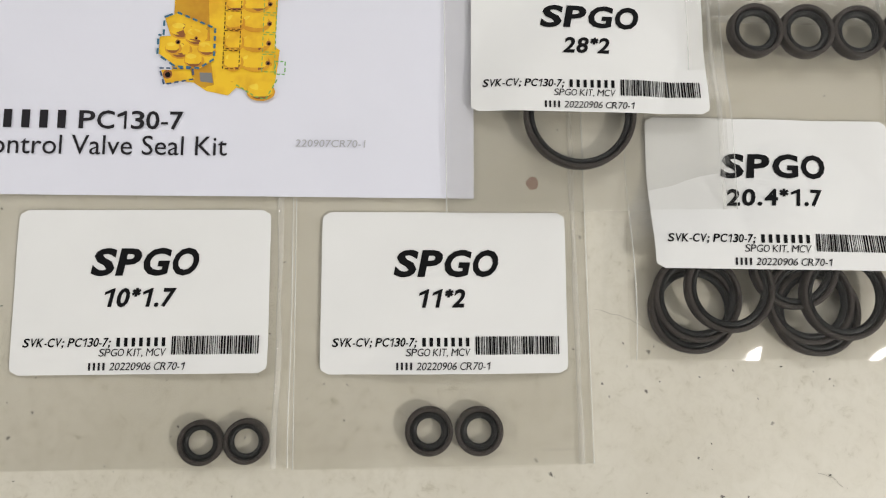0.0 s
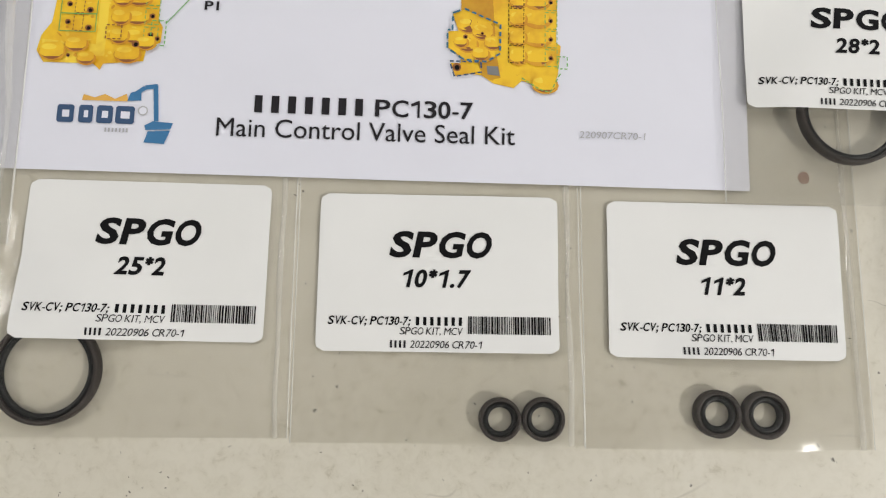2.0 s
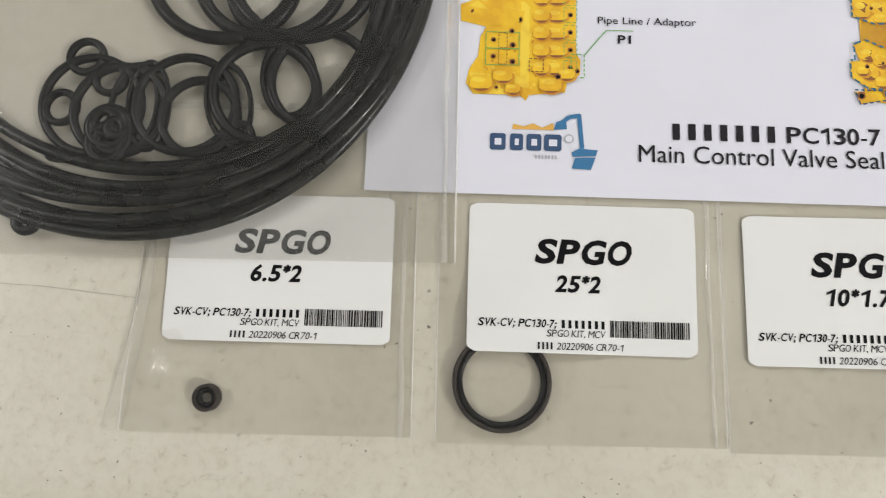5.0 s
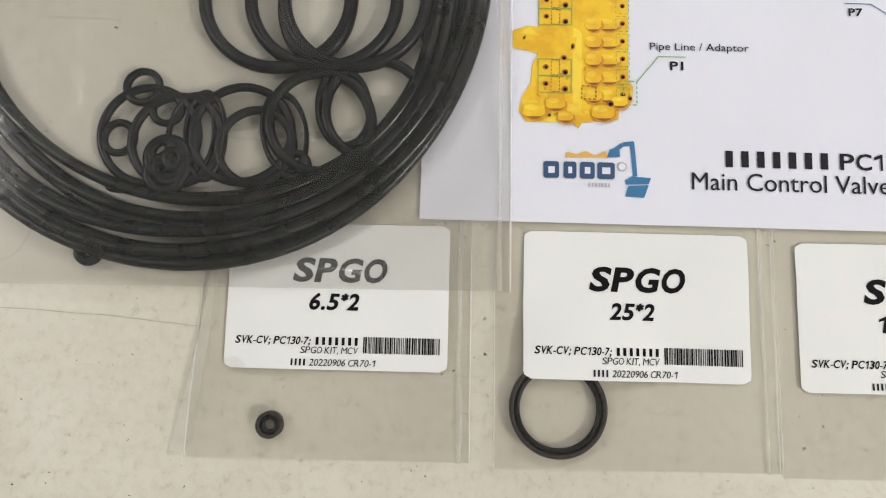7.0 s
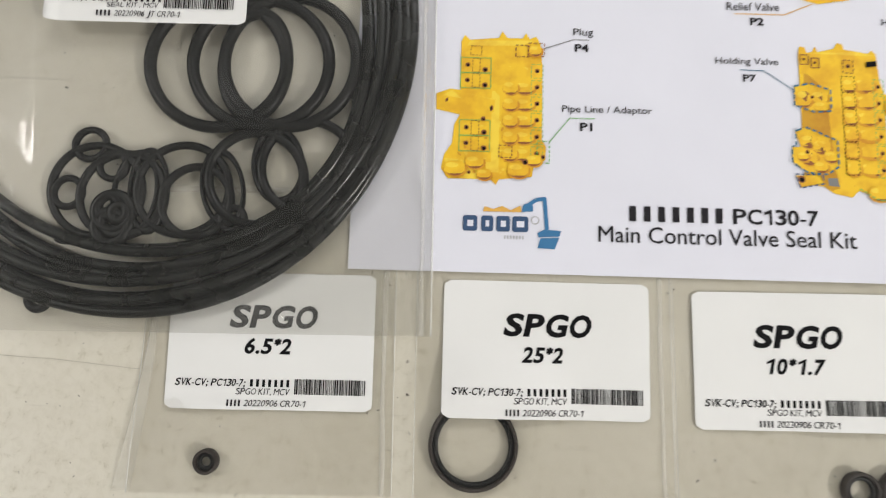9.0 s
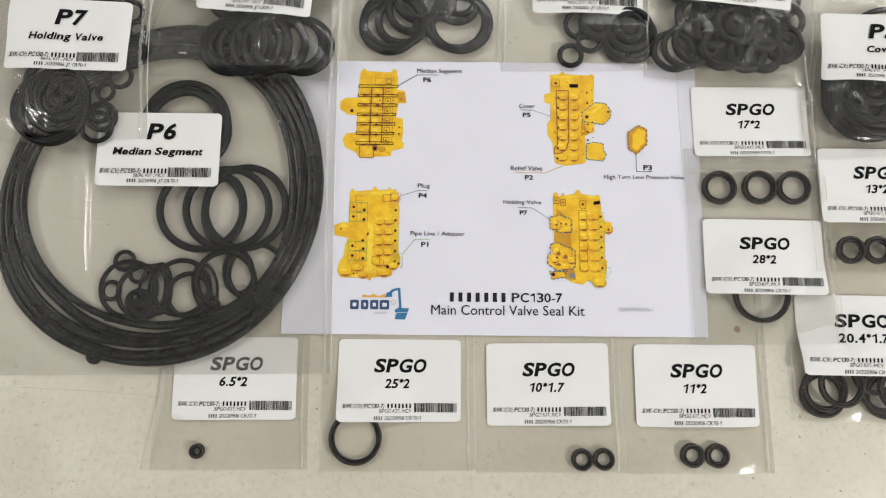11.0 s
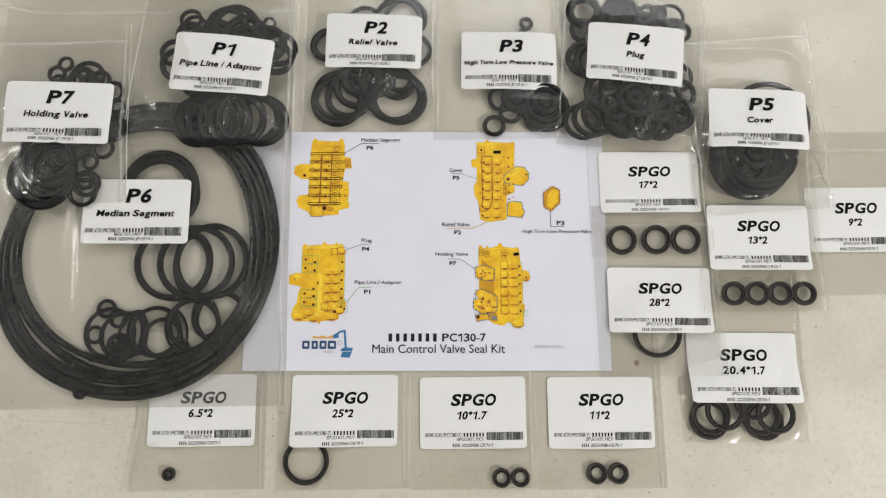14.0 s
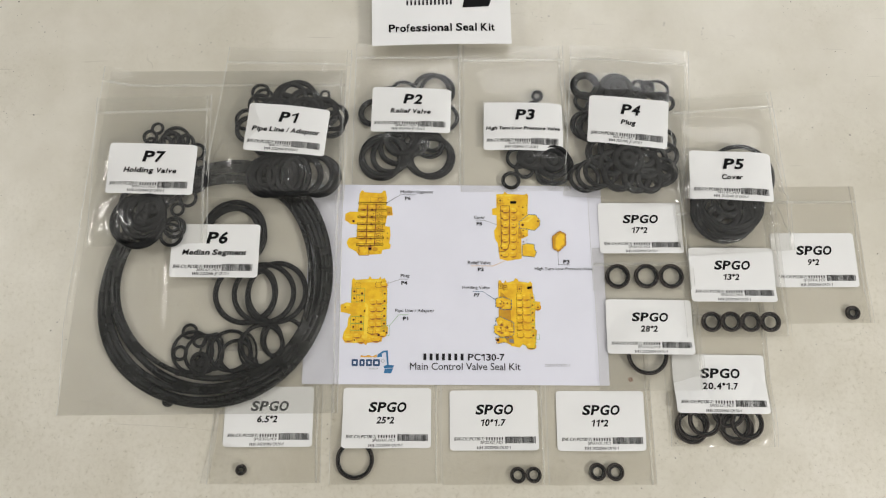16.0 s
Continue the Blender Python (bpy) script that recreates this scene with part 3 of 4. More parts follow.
# small bags: name of the size, bag's left, bottom, base height, label left and bottom, label turn, seal od and band, seal places
SMALL_BAGS = (
    ("6.5*2", -158.0, 71.5, -20, 0.15, -152.6, 3.4, -0.4, 39.4, 7.0, 2.3, ((-139.2, -11.0),)),
    ("25*2", -80.5, 74.5, -21, 0.15, -72.6, 2.0, -0.7, 39.4, 25.4, 2.7, ((-63.6, -5.4),)),
    ("10*1.7", -5.5, 71, -22, 0.15, 0.0, -0.2, -0.2, 39.4, 10.3, 2.35, ((45.1, -16.0), (55.6, -15.9))),
    ("11*2", 66, 72, -23, 0.15, 72.5, -1.2, -0.5, 39.4, 11.4, 2.8, ((98.3, -14.4), (110.2, -14.6))),
    ("9*2", 229, 69, 83, 0.2, 232.0, 108.5, -0.3, 39.4, 9.6, 2.8, ((283.8, 90.2),)),
    ("17*2", 102, 72, 107, 0.9, 108.8, 133.6, -0.3, 37.6, 17.3, 2.9, ((120.0, 117.2), (140.4, 117.2), (157.9, 117.0))),
    ("28*2", 103, 72, 38, 1.9, 109.8, 62.6, -1.2, 37.8, 28.2, 2.6, ((136.8, 62.6),)),
    ("13*2", 165, 73, 74, 2.4, 171.0, 98.2, -1.0, 38.8, 14.0, 2.9, ((183.0, 84.6), (196.5, 84.5), (210.1, 84.3), (223.9, 84.1))),
)
for size, left, wide, bottom, base, lx, ly, lt, lh, od, band, spots in SMALL_BAGS:
    tall = 100.0
    cx, cy = left + wide / 2, bottom + tall / 2
    bumps = [(x - cx, y - cy, od / 2) for x, y in spots]
    if size == "28*2":
        # its corner lies over the neighbour's label
        bumps += [(164 - cx, 46 - cy, 9.0), (168 - cx, 56 - cy, 6.0)]
    few = {1: "one seal", 2: "two seals", 3: "three seals", 4: "four seals"}[len(spots)]
    bag = zip_bag("zip_bag", f"flat clear zip bag with {few} and white label", cx, cy, wide, tall, 0.0, base,
            flat_height(wide, tall, bumps, lx, 0.7, (44.0 - cy) if base == 0.15 else 1e9), M_FILM, (lx + 30 - cx, ly + lh / 2 - cy, 60, lh, lt), "SPGO", size, SMALL, "SPGO KIT, MCV", "small labelled bags on the bench", 4.0 if size == "6.5*2" else 0.0)
    for x, y in spots:
        piston_seal(x, y, base + 1.42, od, band, "dark rubber piston seal with brown outer band", "piston seals in small bags")

    if size == "6.5*2":
        # its slack side stands up in a fold
        bm = bmesh.new()
        prev = None
        for i in range(25):
            u = i / 24
            x, y = -157.5 - 7.5 * u ** 1.4 - cx, 30.0 - 49.5 * u - cy
            w, lift = 0.5 + 1.1 * u, (0.4 + 1.3 * math.sin(math.pi * (0.15 + 0.8 * u))) * (1 + 0.2 * noise.noise(Vector((u * 6, 1.0, 4.0))))
            ring = [bm.verts.new(((x + dx * w) * MM, y * MM, (0.1 + dz * lift) * MM)) for dx, dz in ((-1.0, 0.0), (-0.7, 0.75), (0.0, 1.0), (1.0, 0.55), (2.4, 0.05))]
            if prev:
                for q in range(4):
                    bm.faces.new((prev[q], prev[q + 1], ring[q + 1], ring[q])).smooth = True
            prev = ring
        part("side_fold", bm, M_RIDGE, bag)

# the 20.4 bag: fuller, with a crumpled label
TWENTY = (
    (163.4, 13.6, 22.0, 2.2),
    (194.4, 12.6, 22.0, 2.2),
    (164.2, 16.4, 22.0, 2.2),
    (192.4, 15.4, 22.0, 2.2),
    (188.6, 24.0, 22.0, 2.2),
    (171.6, 18.6, 22.0, 2.2),
    (200.2, 16.4, 22.0, 2.2),
)
bumpsum = [(x - 185, y - 51, od / 2) for x, y, od, *_ in TWENTY]


def twenty_height(x, y):
    z = flat_height(73.0, 100.0, (), 9.0, 0.9)(x, y)
    for bx, by, br in bumpsum:
        d = max(0.0, math.hypot(x - bx, y - by) - br)
        z = max(z, 5.9 * math.exp(-(d / 15.0) ** 2))
    return z + 0.5 * noise.noise(Vector((x / 14, y / 18, 3.3))) * min(1, max(0, (36 - abs(x)) / 8))


zip_bag("zip_bag", "clear zip bag holding several overlapping seals, creased label", 185, 51, 73, 100, -0.8, 0.3, twenty_height, M_FILM,
        (0.6, -8.6, 63.5, 39.2, -0.5), "SPGO", "20.4*1.7", SMALL, "SPGO KIT, MCV", "small labelled bags on the bench")
for (x, y, od, cord, *_), z in zip(TWENTY, [z + 0.3 for z in stacked(TWENTY, 0.5, 0.62, 5.2)]):
    piston_seal(x, y, z, 21.8, 2.8, "dark piston seal overlapping its neighbours in a bag", "piston seals of the full bag")

# ---- the printed sheet ----
sheet = thing("printed_sheet", pose(-0.1010, 0.0445, 0.0011, 0, 0, -0.79), "white printed sheet with four yellow valve pictures, flat under the bags", "paper sheet")
bm = thin_slab(0, 0.211, 0, 0.1425, 42, 30, lambda x, y: 0.0004 * noise.noise(Vector((x * 22, y * 22, 2))), 0.00012)
part("paper", bm, M_SHEET, sheet)


def on_sheet(ox, oy, sx, sy, lift):
    """Places a drawing's units (y down) on the sheet."""
    def place(x, y):
        px, py = ox + sx * x, oy - sy * y
        return (px * MM, py * MM, (0.22 + lift) * MM + 0.0004 * noise.noise(Vector((px * 0.022, py * 0.022, 2))))
    return place


class Drawing:
    """Flat printed shapes of several inks gathered into one mesh, later ones on top."""

    def __init__(self, ox, oy, sx, sy):
        self.to, self.bm, self.inks, self.n = (ox, oy, sx, sy), bmesh.new(), [], 0

    def shape(self, pts, ink):
        if ink not in self.inks:
            self.inks.append(ink)
        self.n += 1
        place = on_sheet(*self.to, 0.0012 * self.n)
        f = self.bm.faces.new([self.bm.verts.new(place(*p)) for p in pts])
        if f.calc_area() and (f.normal_update() or f.normal.z < 0):
            f.normal_flip()
        f.material_index = self.inks.index(ink)

    def oval(self, x, y, rx, ry, ink, lean=0.0):
        c, s = math.cos(lean), math.sin(lean)
        self.shape([(x + rx * math.cos(a) * c - ry * math.sin(a) * s, y + rx * math.cos(a) * s + ry * math.sin(a) * c) for a in np.arange(14) * math.tau / 14], ink)

    def line(self, pts, ink, w, dash=0.0):
        for (x0, y0), (x1, y1) in zip(pts, pts[1:]):
            long = math.hypot(x1 - x0, y1 - y0)
            if long < 1e-6:
                continue
            nx, ny = -(y1 - y0) / long * w / 2, (x1 - x0) / long * w / 2
            n = max(1, int(long / dash / 1.6)) if dash else 1
            for i in range(n):
                a, b = (i / n, (i + 0.62) / n) if dash else (0, 1)
                p, q = (x0 + (x1 - x0) * a, y0 + (y1 - y0) * a), (x0 + (x1 - x0) * b, y0 + (y1 - y0) * b)
                self.shape([(p[0] + nx, p[1] + ny), (q[0] + nx, q[1] + ny), (q[0] - nx, q[1] - ny), (p[0] - nx, p[1] - ny)], ink)

    def outline(self, x0, y0, x1, y1, ink, w=3.0, dash=0.0):
        self.line([(x0, y0), (x1, y0), (x1, y1), (x0, y1), (x0, y0)], ink, w, dash)

    def knob(self, x, y, rx, ry):
        self.oval(x + 3, y + 6, rx + 4, ry + 5, M_AMBER)
        self.oval(x + 2, y + 6, rx * 0.9, ry + 1, M_BROWN)
        self.shape([(x + rx * u, y + ry * v) for u, v in ((-0.9, -0.7), (-0.5, -1), (0.7, -1), (1, -0.6), (1, 0.5), (0.7, 0.95), (-0.5, 1), (-0.95, 0.6))], M_YELLOW)
        self.oval(x - rx * 0.2, y - ry * 0.35, rx * 0.62, ry * 0.42, M_YELLOW_LIGHT)

    def port(self, x, y, r):
        self.oval(x, y, r, r, M_BROWN)
        self.oval(x + 0.5, y + 1, r * 0.6, r * 0.6, M_INK)

    def done(self, label):
        part("valve_picture", self.bm, self.inks, sheet, label)


def mottle(d, seed, x0, x1, y0, y1, n, inks):
    """Casting marks over the printed body."""
    r = random.Random(seed)
    for _ in range(n):
        d.oval(r.uniform(x0, x1), r.uniform(y0, y1), r.uniform(2, 9), r.uniform(2, 6), r.choice(inks), r.uniform(0, 3))


V1, V2, V3, V4, TXT = (12.5, 146.9, 0.108, 0.1107), (109.7, 147.1, 0.108, 0.111), (15.0, 80.6, 0.1052, 0.105), (109.6, 80.6, 0.1052, 0.105), (23.2, 27.0, 0.1184, 0.1165)
SHADES = (M_YELLOW_LIGHT, M_AMBER, M_YELLOW)

# valve with seven ringed segments
d = Drawing(*V1)
d.shape([(210, 105), (218, 88), (230, 78), (245, 92), (360, 97), (370, 80), (385, 82), (395, 125), (392, 182), (430, 190), (437, 248), (400, 250), (387, 320), (420, 325), (425, 380), (418, 435), (428, 445), (425, 468), (372, 480), (368, 505), (290, 510), (220, 515), (200, 490), (150, 465), (135, 430), (150, 400), (200, 395), (202, 310), (160, 308), (118, 280), (120, 240), (150, 225), (205, 225)], M_YELLOW)
d.shape([(215, 100), (380, 102), (388, 125), (210, 128)], M_YELLOW_LIGHT)
d.shape([(328, 160), (385, 160), (372, 480), (322, 470)], M_YELLOW)
d.outline(322, 172, 371, 440, M_BROWN, 3, 9)
d.shape([(392, 195), (428, 195), (434, 244), (398, 246)], M_YELLOW_DARK)
mottle(d, 1, 218, 375, 170, 500, 50, SHADES)
for i in range(6):
    y = 190 + 48 * i
    d.knob(297 - i, y + 4, 24, 16)
    d.knob(238 - i, y + 4, 22, 15)
    d.port(298 - i, y + 20, 5)
    d.outline(336 - i, y - 12, 362 - i, y + 16, M_BROWN, 2)
    d.port(348 - i, y + 2, 4)
for x in (268, 325):
    d.line([(x, 175), (x - 4, 445)], M_BROWN, 5)
for i in range(7):
    y = 167 + 46.4 * i
    d.outline(206 - i, y - 6, 395 - 3 * i, y + 6, M_INK, 3)
d.outline(285, 126, 376, 158, M_BROWN, 2, 6)
d.oval(350, 142, 16, 14, M_BROWN)
d.oval(350, 142, 13, 11, M_YELLOW)
d.outline(218, 456, 285, 515, M_BROWN, 3)
d.port(291, 470, 13)
d.oval(325, 475, 18, 14, M_YELLOW_DARK)
d.port(176, 289, 9)
d.port(405, 368, 4), d.port(404, 400, 4), d.port(412, 230, 4)
d.done("yellow valve block picture with black segment outlines")

# valve seen from the cover side, with two blocks at its flank
d = Drawing(*V2)
d.shape([(232, 102), (280, 98), (290, 82), (305, 98), (420, 104), (436, 95), (446, 108), (440, 230), (440, 380), (395, 400), (395, 530), (300, 545), (250, 532), (238, 430), (218, 400), (215, 345), (232, 320), (232, 245), (204, 240), (202, 200), (232, 192)], M_YELLOW)
d.shape([(375, 110), (440, 108), (438, 380), (375, 400)], M_YELLOW_DARK)
d.shape([(238, 105), (430, 108), (375, 122), (240, 120)], M_YELLOW_LIGHT)
mottle(d, 2, 246, 385, 130, 515, 45, SHADES)
d.shape([(380, 290), (445, 238), (495, 240), (522, 275), (520, 310), (485, 345), (400, 330)], M_YELLOW)
d.shape([(385, 285), (445, 242), (490, 246), (440, 290)], M_YELLOW_LIGHT)
d.shape([(400, 440), (430, 430), (480, 436), (482, 470), (495, 485), (480, 520), (400, 512)], M_YELLOW)
d.line([(380, 290), (445, 238), (495, 240), (522, 275), (520, 310), (485, 345), (385, 330), (380, 290)], M_TEAL, 5, 10)
d.line([(400, 440), (430, 430), (480, 436), (482, 470), (495, 485), (480, 520), (398, 512), (400, 440)], M_TEAL, 5, 10)
for i in range(7):
    y = 206 + 49 * i
    x = 290 - i * 1.5
    d.knob(x, y, 24, 17)
    d.knob(x + 56, y, 20, 17)
    d.port(x - 20, y + 10, 6)
for y in (190, 240, 345, 380, 420):
    d.port(408, y, 5)
    d.port(432, y - 12, 3)
d.line([(260, 180), (318, 180), (316, 425), (300, 470), (275, 486), (244, 486), (246, 465), (262, 440), (260, 180)], M_BROWN, 4)
d.outline(240, 128, 276, 162, M_BROWN, 3, 7)
d.port(258, 144, 7)
d.shape([(325, 148), (366, 148), (366, 165), (325, 165)], M_INK)
d.port(405, 308, 9), d.port(508, 282, 6)
d.outline(258, 495, 374, 535, M_ORANGE, 2, 7)
d.shape([(600, 385), (650, 348), (690, 365), (690, 437), (640, 485), (602, 462)], M_YELLOW_DARK)
d.shape([(622, 395), (652, 362), (682, 375), (680, 430), (640, 470), (620, 455)], M_YELLOW)
d.line([(600, 385), (650, 348), (690, 365), (690, 437), (640, 485), (602, 462), (600, 385)], M_BROWN, 6, 12)
d.done("yellow valve block picture with dashed blue outlines")

# valve with pipe ports
d = Drawing(*V3)
d.shape([(160, 85), (170, 66), (185, 80), (270, 72), (280, 52), (295, 72), (340, 72), (350, 56), (360, 74), (380, 66), (392, 90), (398, 160), (398, 380), (410, 400), (408, 440), (375, 460), (370, 490), (275, 500), (268, 516), (250, 500), (130, 500), (110, 470), (118, 430), (140, 395), (145, 340), (160, 310), (92, 295), (90, 248), (130, 232), (160, 235)], M_YELLOW)
d.shape([(185, 82), (385, 78), (390, 95), (165, 98)], M_YELLOW_LIGHT)
d.shape([(252, 110), (275, 110), (275, 480), (252, 480)], M_YELLOW_LIGHT)
d.shape([(120, 440), (255, 450), (250, 500), (130, 500)], M_YELLOW_LIGHT)
mottle(d, 3, 160, 370, 330, 485, 45, SHADES)
d.shape([(92, 250), (135, 234), (262, 262), (258, 300), (225, 312), (92, 294)], M_YELLOW)
d.shape([(135, 236), (262, 262), (240, 275), (110, 252)], M_YELLOW_LIGHT)
d.port(125, 268, 8), d.port(247, 288, 10)
for i in range(6):
    y = 172 + 50 * i
    d.knob(345, y, 30, 16)
    d.knob(305, y, 22, 18)
    d.port(383, y, 7)
    d.outline(366, y - 20, 400, y + 22, M_GREEN, 2, 8)
for i, y in enumerate((158, 205, 348, 395)):
    d.outline(160, y - 22, 248, y + 24, M_GREEN, 2)
    d.outline(194, y - 20, 216, y + 22, M_BROWN, 2, 6)
    d.port(180, y, 7), d.port(231, y + 14, 8)
d.port(228, 322, 7)
d.outline(188, 100, 220, 128, M_BROWN, 2, 6)
d.outline(320, 95, 360, 130, M_BROWN, 3, 8), d.outline(356, 88, 403, 128, M_BROWN, 3, 8)
d.knob(376, 108, 18, 14)
d.outline(275, 400, 312, 436, M_BROWN, 3, 7)
d.outline(384, 385, 419, 450, M_GREEN, 3, 8)
for x, y, rx in ((148, 468, 30), (205, 448, 26), (330, 470, 30), (232, 484, 20), (372, 440, 22)):
    d.knob(x, y, rx, rx * 0.62)
d.port(401, 432, 6), d.port(350, 448, 9), d.port(190, 482, 5)
d.done("yellow valve block picture with green dashed port outlines")

# valve with holding blocks
d = Drawing(*V4)
d.shape([(245, 95), (250, 76), (265, 78), (270, 95), (285, 92), (295, 75), (302, 92), (350, 80), (360, 62), (375, 66), (380, 82), (450, 92), (460, 82), (472, 95), (478, 170), (490, 215), (525, 222), (524, 270), (490, 280), (486, 400), (498, 410), (495, 445), (490, 490), (470, 530), (445, 520), (400, 505), (380, 525), (330, 515), (300, 495), (248, 490), (246, 330)], M_YELLOW)
d.shape([(245, 108), (368, 112), (366, 500), (330, 512), (300, 495), (246, 330)], M_YELLOW_DARK)
d.shape([(250, 96), (378, 84), (470, 98), (370, 108)], M_YELLOW_LIGHT)
mottle(d, 4, 380, 480, 140, 500, 30, SHADES)
d.shape([(228, 200), (275, 190), (332, 208), (332, 272), (285, 275), (228, 255)], M_YELLOW)
d.knob(255, 232, 22, 24), d.knob(300, 228, 24, 18), d.knob(305, 256, 22, 14)
d.port(280, 230, 5)
d.shape([(225, 335), (255, 322), (345, 360), (345, 435), (312, 460), (255, 455), (215, 425), (215, 382), (240, 380)], M_YELLOW)
for x, y, rx in ((262, 360, 24), (300, 375, 26), (325, 405, 20), (262, 410, 24), (295, 435, 20), (245, 405, 16)):
    d.knob(x, y, rx, rx * 0.7)
d.port(300, 384, 4), d.port(258, 395, 6)
d.shape([(222, 465), (285, 465), (300, 485), (235, 500)], M_YELLOW)
d.port(238, 476, 11)
d.shape([(312, 470), (340, 470), (345, 495), (315, 492)], M_LEADER)
for i in range(6):
    y = 188 + 50 * i
    d.knob(432 + i * 1.5, y, 32, 18)
    d.knob(388, y, 20, 18)
    d.outline(366, y - 24, 404, y + 22, M_INK, 2, 7)
    d.port(472, y + 6, 6)
    d.outline(458, y - 16, 488, y + 28, M_GREEN, 2, 7)
d.knob(505, 250, 18, 20), d.port(508, 258, 6)
d.knob(455, 510, 30, 18)
d.outline(372, 116, 402, 155, M_BROWN, 3, 7), d.port(387, 134, 6)
d.outline(248, 103, 272, 132, M_BROWN, 3), d.outline(280, 112, 303, 142, M_BROWN, 3)
d.port(259, 116, 4), d.port(290, 126, 4)
d.shape([(440, 120), (470, 116), (470, 132), (440, 136)], M_INK)
d.line([(226, 200), (275, 190), (332, 208), (332, 272), (285, 277), (226, 257), (226, 200)], M_TEAL, 5, 11)
d.line([(225, 335), (255, 322), (345, 360), (345, 437), (312, 460), (255, 457), (213, 428), (213, 380), (225, 380), (225, 335)], M_TEAL, 5, 11)
d.line([(220, 462), (297, 462), (300, 488), (232, 502), (220, 462)], M_NAVY, 4, 9)
d.outline(490, 440, 513, 472, M_GREEN, 3, 7)
d.line([(400, 500), (445, 528), (470, 535), (498, 480)], M_GREEN, 3, 8)
d.done("yellow valve block picture with dashed holding blocks")

# captions and leaders
for at, word, x0, x1, y0, y1, tag, tx0, tx1, ty0, ty1, leader, ink in (
    (V1, "Median Segment", 486, 705, 104, 76, "P6", 517, 555, 143, 119, ((395, 163), (487, 107), (588, 107)), M_INK),
    (V2, "Cover", 80, 155, 268, 247, "P5", 98, 135, 312, 290, ((88, 276), (150, 278), (250, 313)), M_LEADER),
    (V2, "High Turn Low Pressure Valve", 480, 864, 610, 585, "P3", 669, 711, 561, 537, ((636, 483), (636, 568), (711, 568)), M_INK),
    (V2, "Relief Valve", 39, 189, 569, 546, "P2", 105, 144, 612, 590, ((60, 579), (204, 579), (285, 545)), M_ORANGE),
    (V3, "Plug", 488, 546, 66, 38, "P4", 493, 533, 110, 86, ((404, 102), (488, 73), (534, 73)), M_LEADER),
    (V3, "Pipe Line / Adaptor", 456, 716, 301, 274, "P1", 508, 543, 350, 326, ((418, 388), (478, 313), (550, 313)), M_GREEN),
    (V4, "Holding Valve", 3, 186, 142, 116, "P7", 82, 119, 189, 167, ((73, 153), (143, 154), (230, 212)), M_TEAL),
):
    print_part("caption_print", lettering(word, x0, x1, y0, y1, on_sheet(*at, 0.05), 0.0), M_DARK_INK, sheet)
    print_part("number_print", lettering(tag, tx0, tx1, ty0, ty1, on_sheet(*at, 0.05), 0.022), M_DARK_INK, sheet)
    d = Drawing(*at)
    d.line(leader, ink, 2.4)
    part("leader_line", d.bm, d.inks, sheet)
print_part("maker_band", rects(name_bars(497, 750, 90, 51, 7), on_sheet(*TXT, 0.05)), M_DARK_INK, sheet)
print_part("model_print", grotesque("PC130-7", 764, 980, 90, 51, on_sheet(*TXT, 0.05), 0.014, 0.0), M_DARK_INK, sheet)
print_part("heading_print", lettering("Main Control Valve Seal Kit", 428, 1071, 146, 104, on_sheet(*TXT, 0.05), 0.0), M_DARK_INK, sheet)
print_part("date_print", lettering("220907CR70-1", 1212, 1358, 124, 108, on_sheet(*TXT, 0.05), 0.0, 0.1), M_GREY_INK, sheet)

# maker's mark as plain shapes: letter blocks, a sand heap, an arm with its bucket
d = Drawing(*TXT)
for x0, x1 in ((88, 124), (134, 164), (172, 206), (212, 252)):
    d.shape([(x0, 90), (x0 + 4, 86), (x1 - 4, 86), (x1, 90), (x1, 122), (x1 - 4, 126), (x0 + 4, 126), (x0, 122)], M_NAVY)
    d.shape([(x0 + 11, 98), (x1 - 10, 98), (x1 - 10, 114), (x0 + 11, 114)], M_SHEET)
d.shape([(138, 75), (141, 62), (165, 68), (186, 60), (208, 70), (232, 58), (236, 75)], M_ORANGE)
d.shape([(234, 74), (240, 55), (262, 48), (264, 72)], M_BLUE)
d.line([(245, 62), (270, 42), (296, 38)], M_BLUE, 10)
d.line([(292, 36), (299, 118)], M_BLUE, 10)
d.oval(269, 95, 11, 11, M_GREY_INK), d.oval(269, 95, 8, 8, M_SHEET)
d.shape([(275, 128), (292, 118), (335, 121), (330, 135), (278, 138)], M_BLUE)
d.shape([(283, 141), (330, 138), (319, 168), (276, 166)], M_BLUE)
part("maker_mark", d.bm, d.inks, sheet, "blue and ochre maker's mark of plain shapes")
print_part("mark_band", rects(name_bars(190, 243, 145, 136, 7), on_sheet(*TXT, 0.05)), M_GREY_INK, sheet)

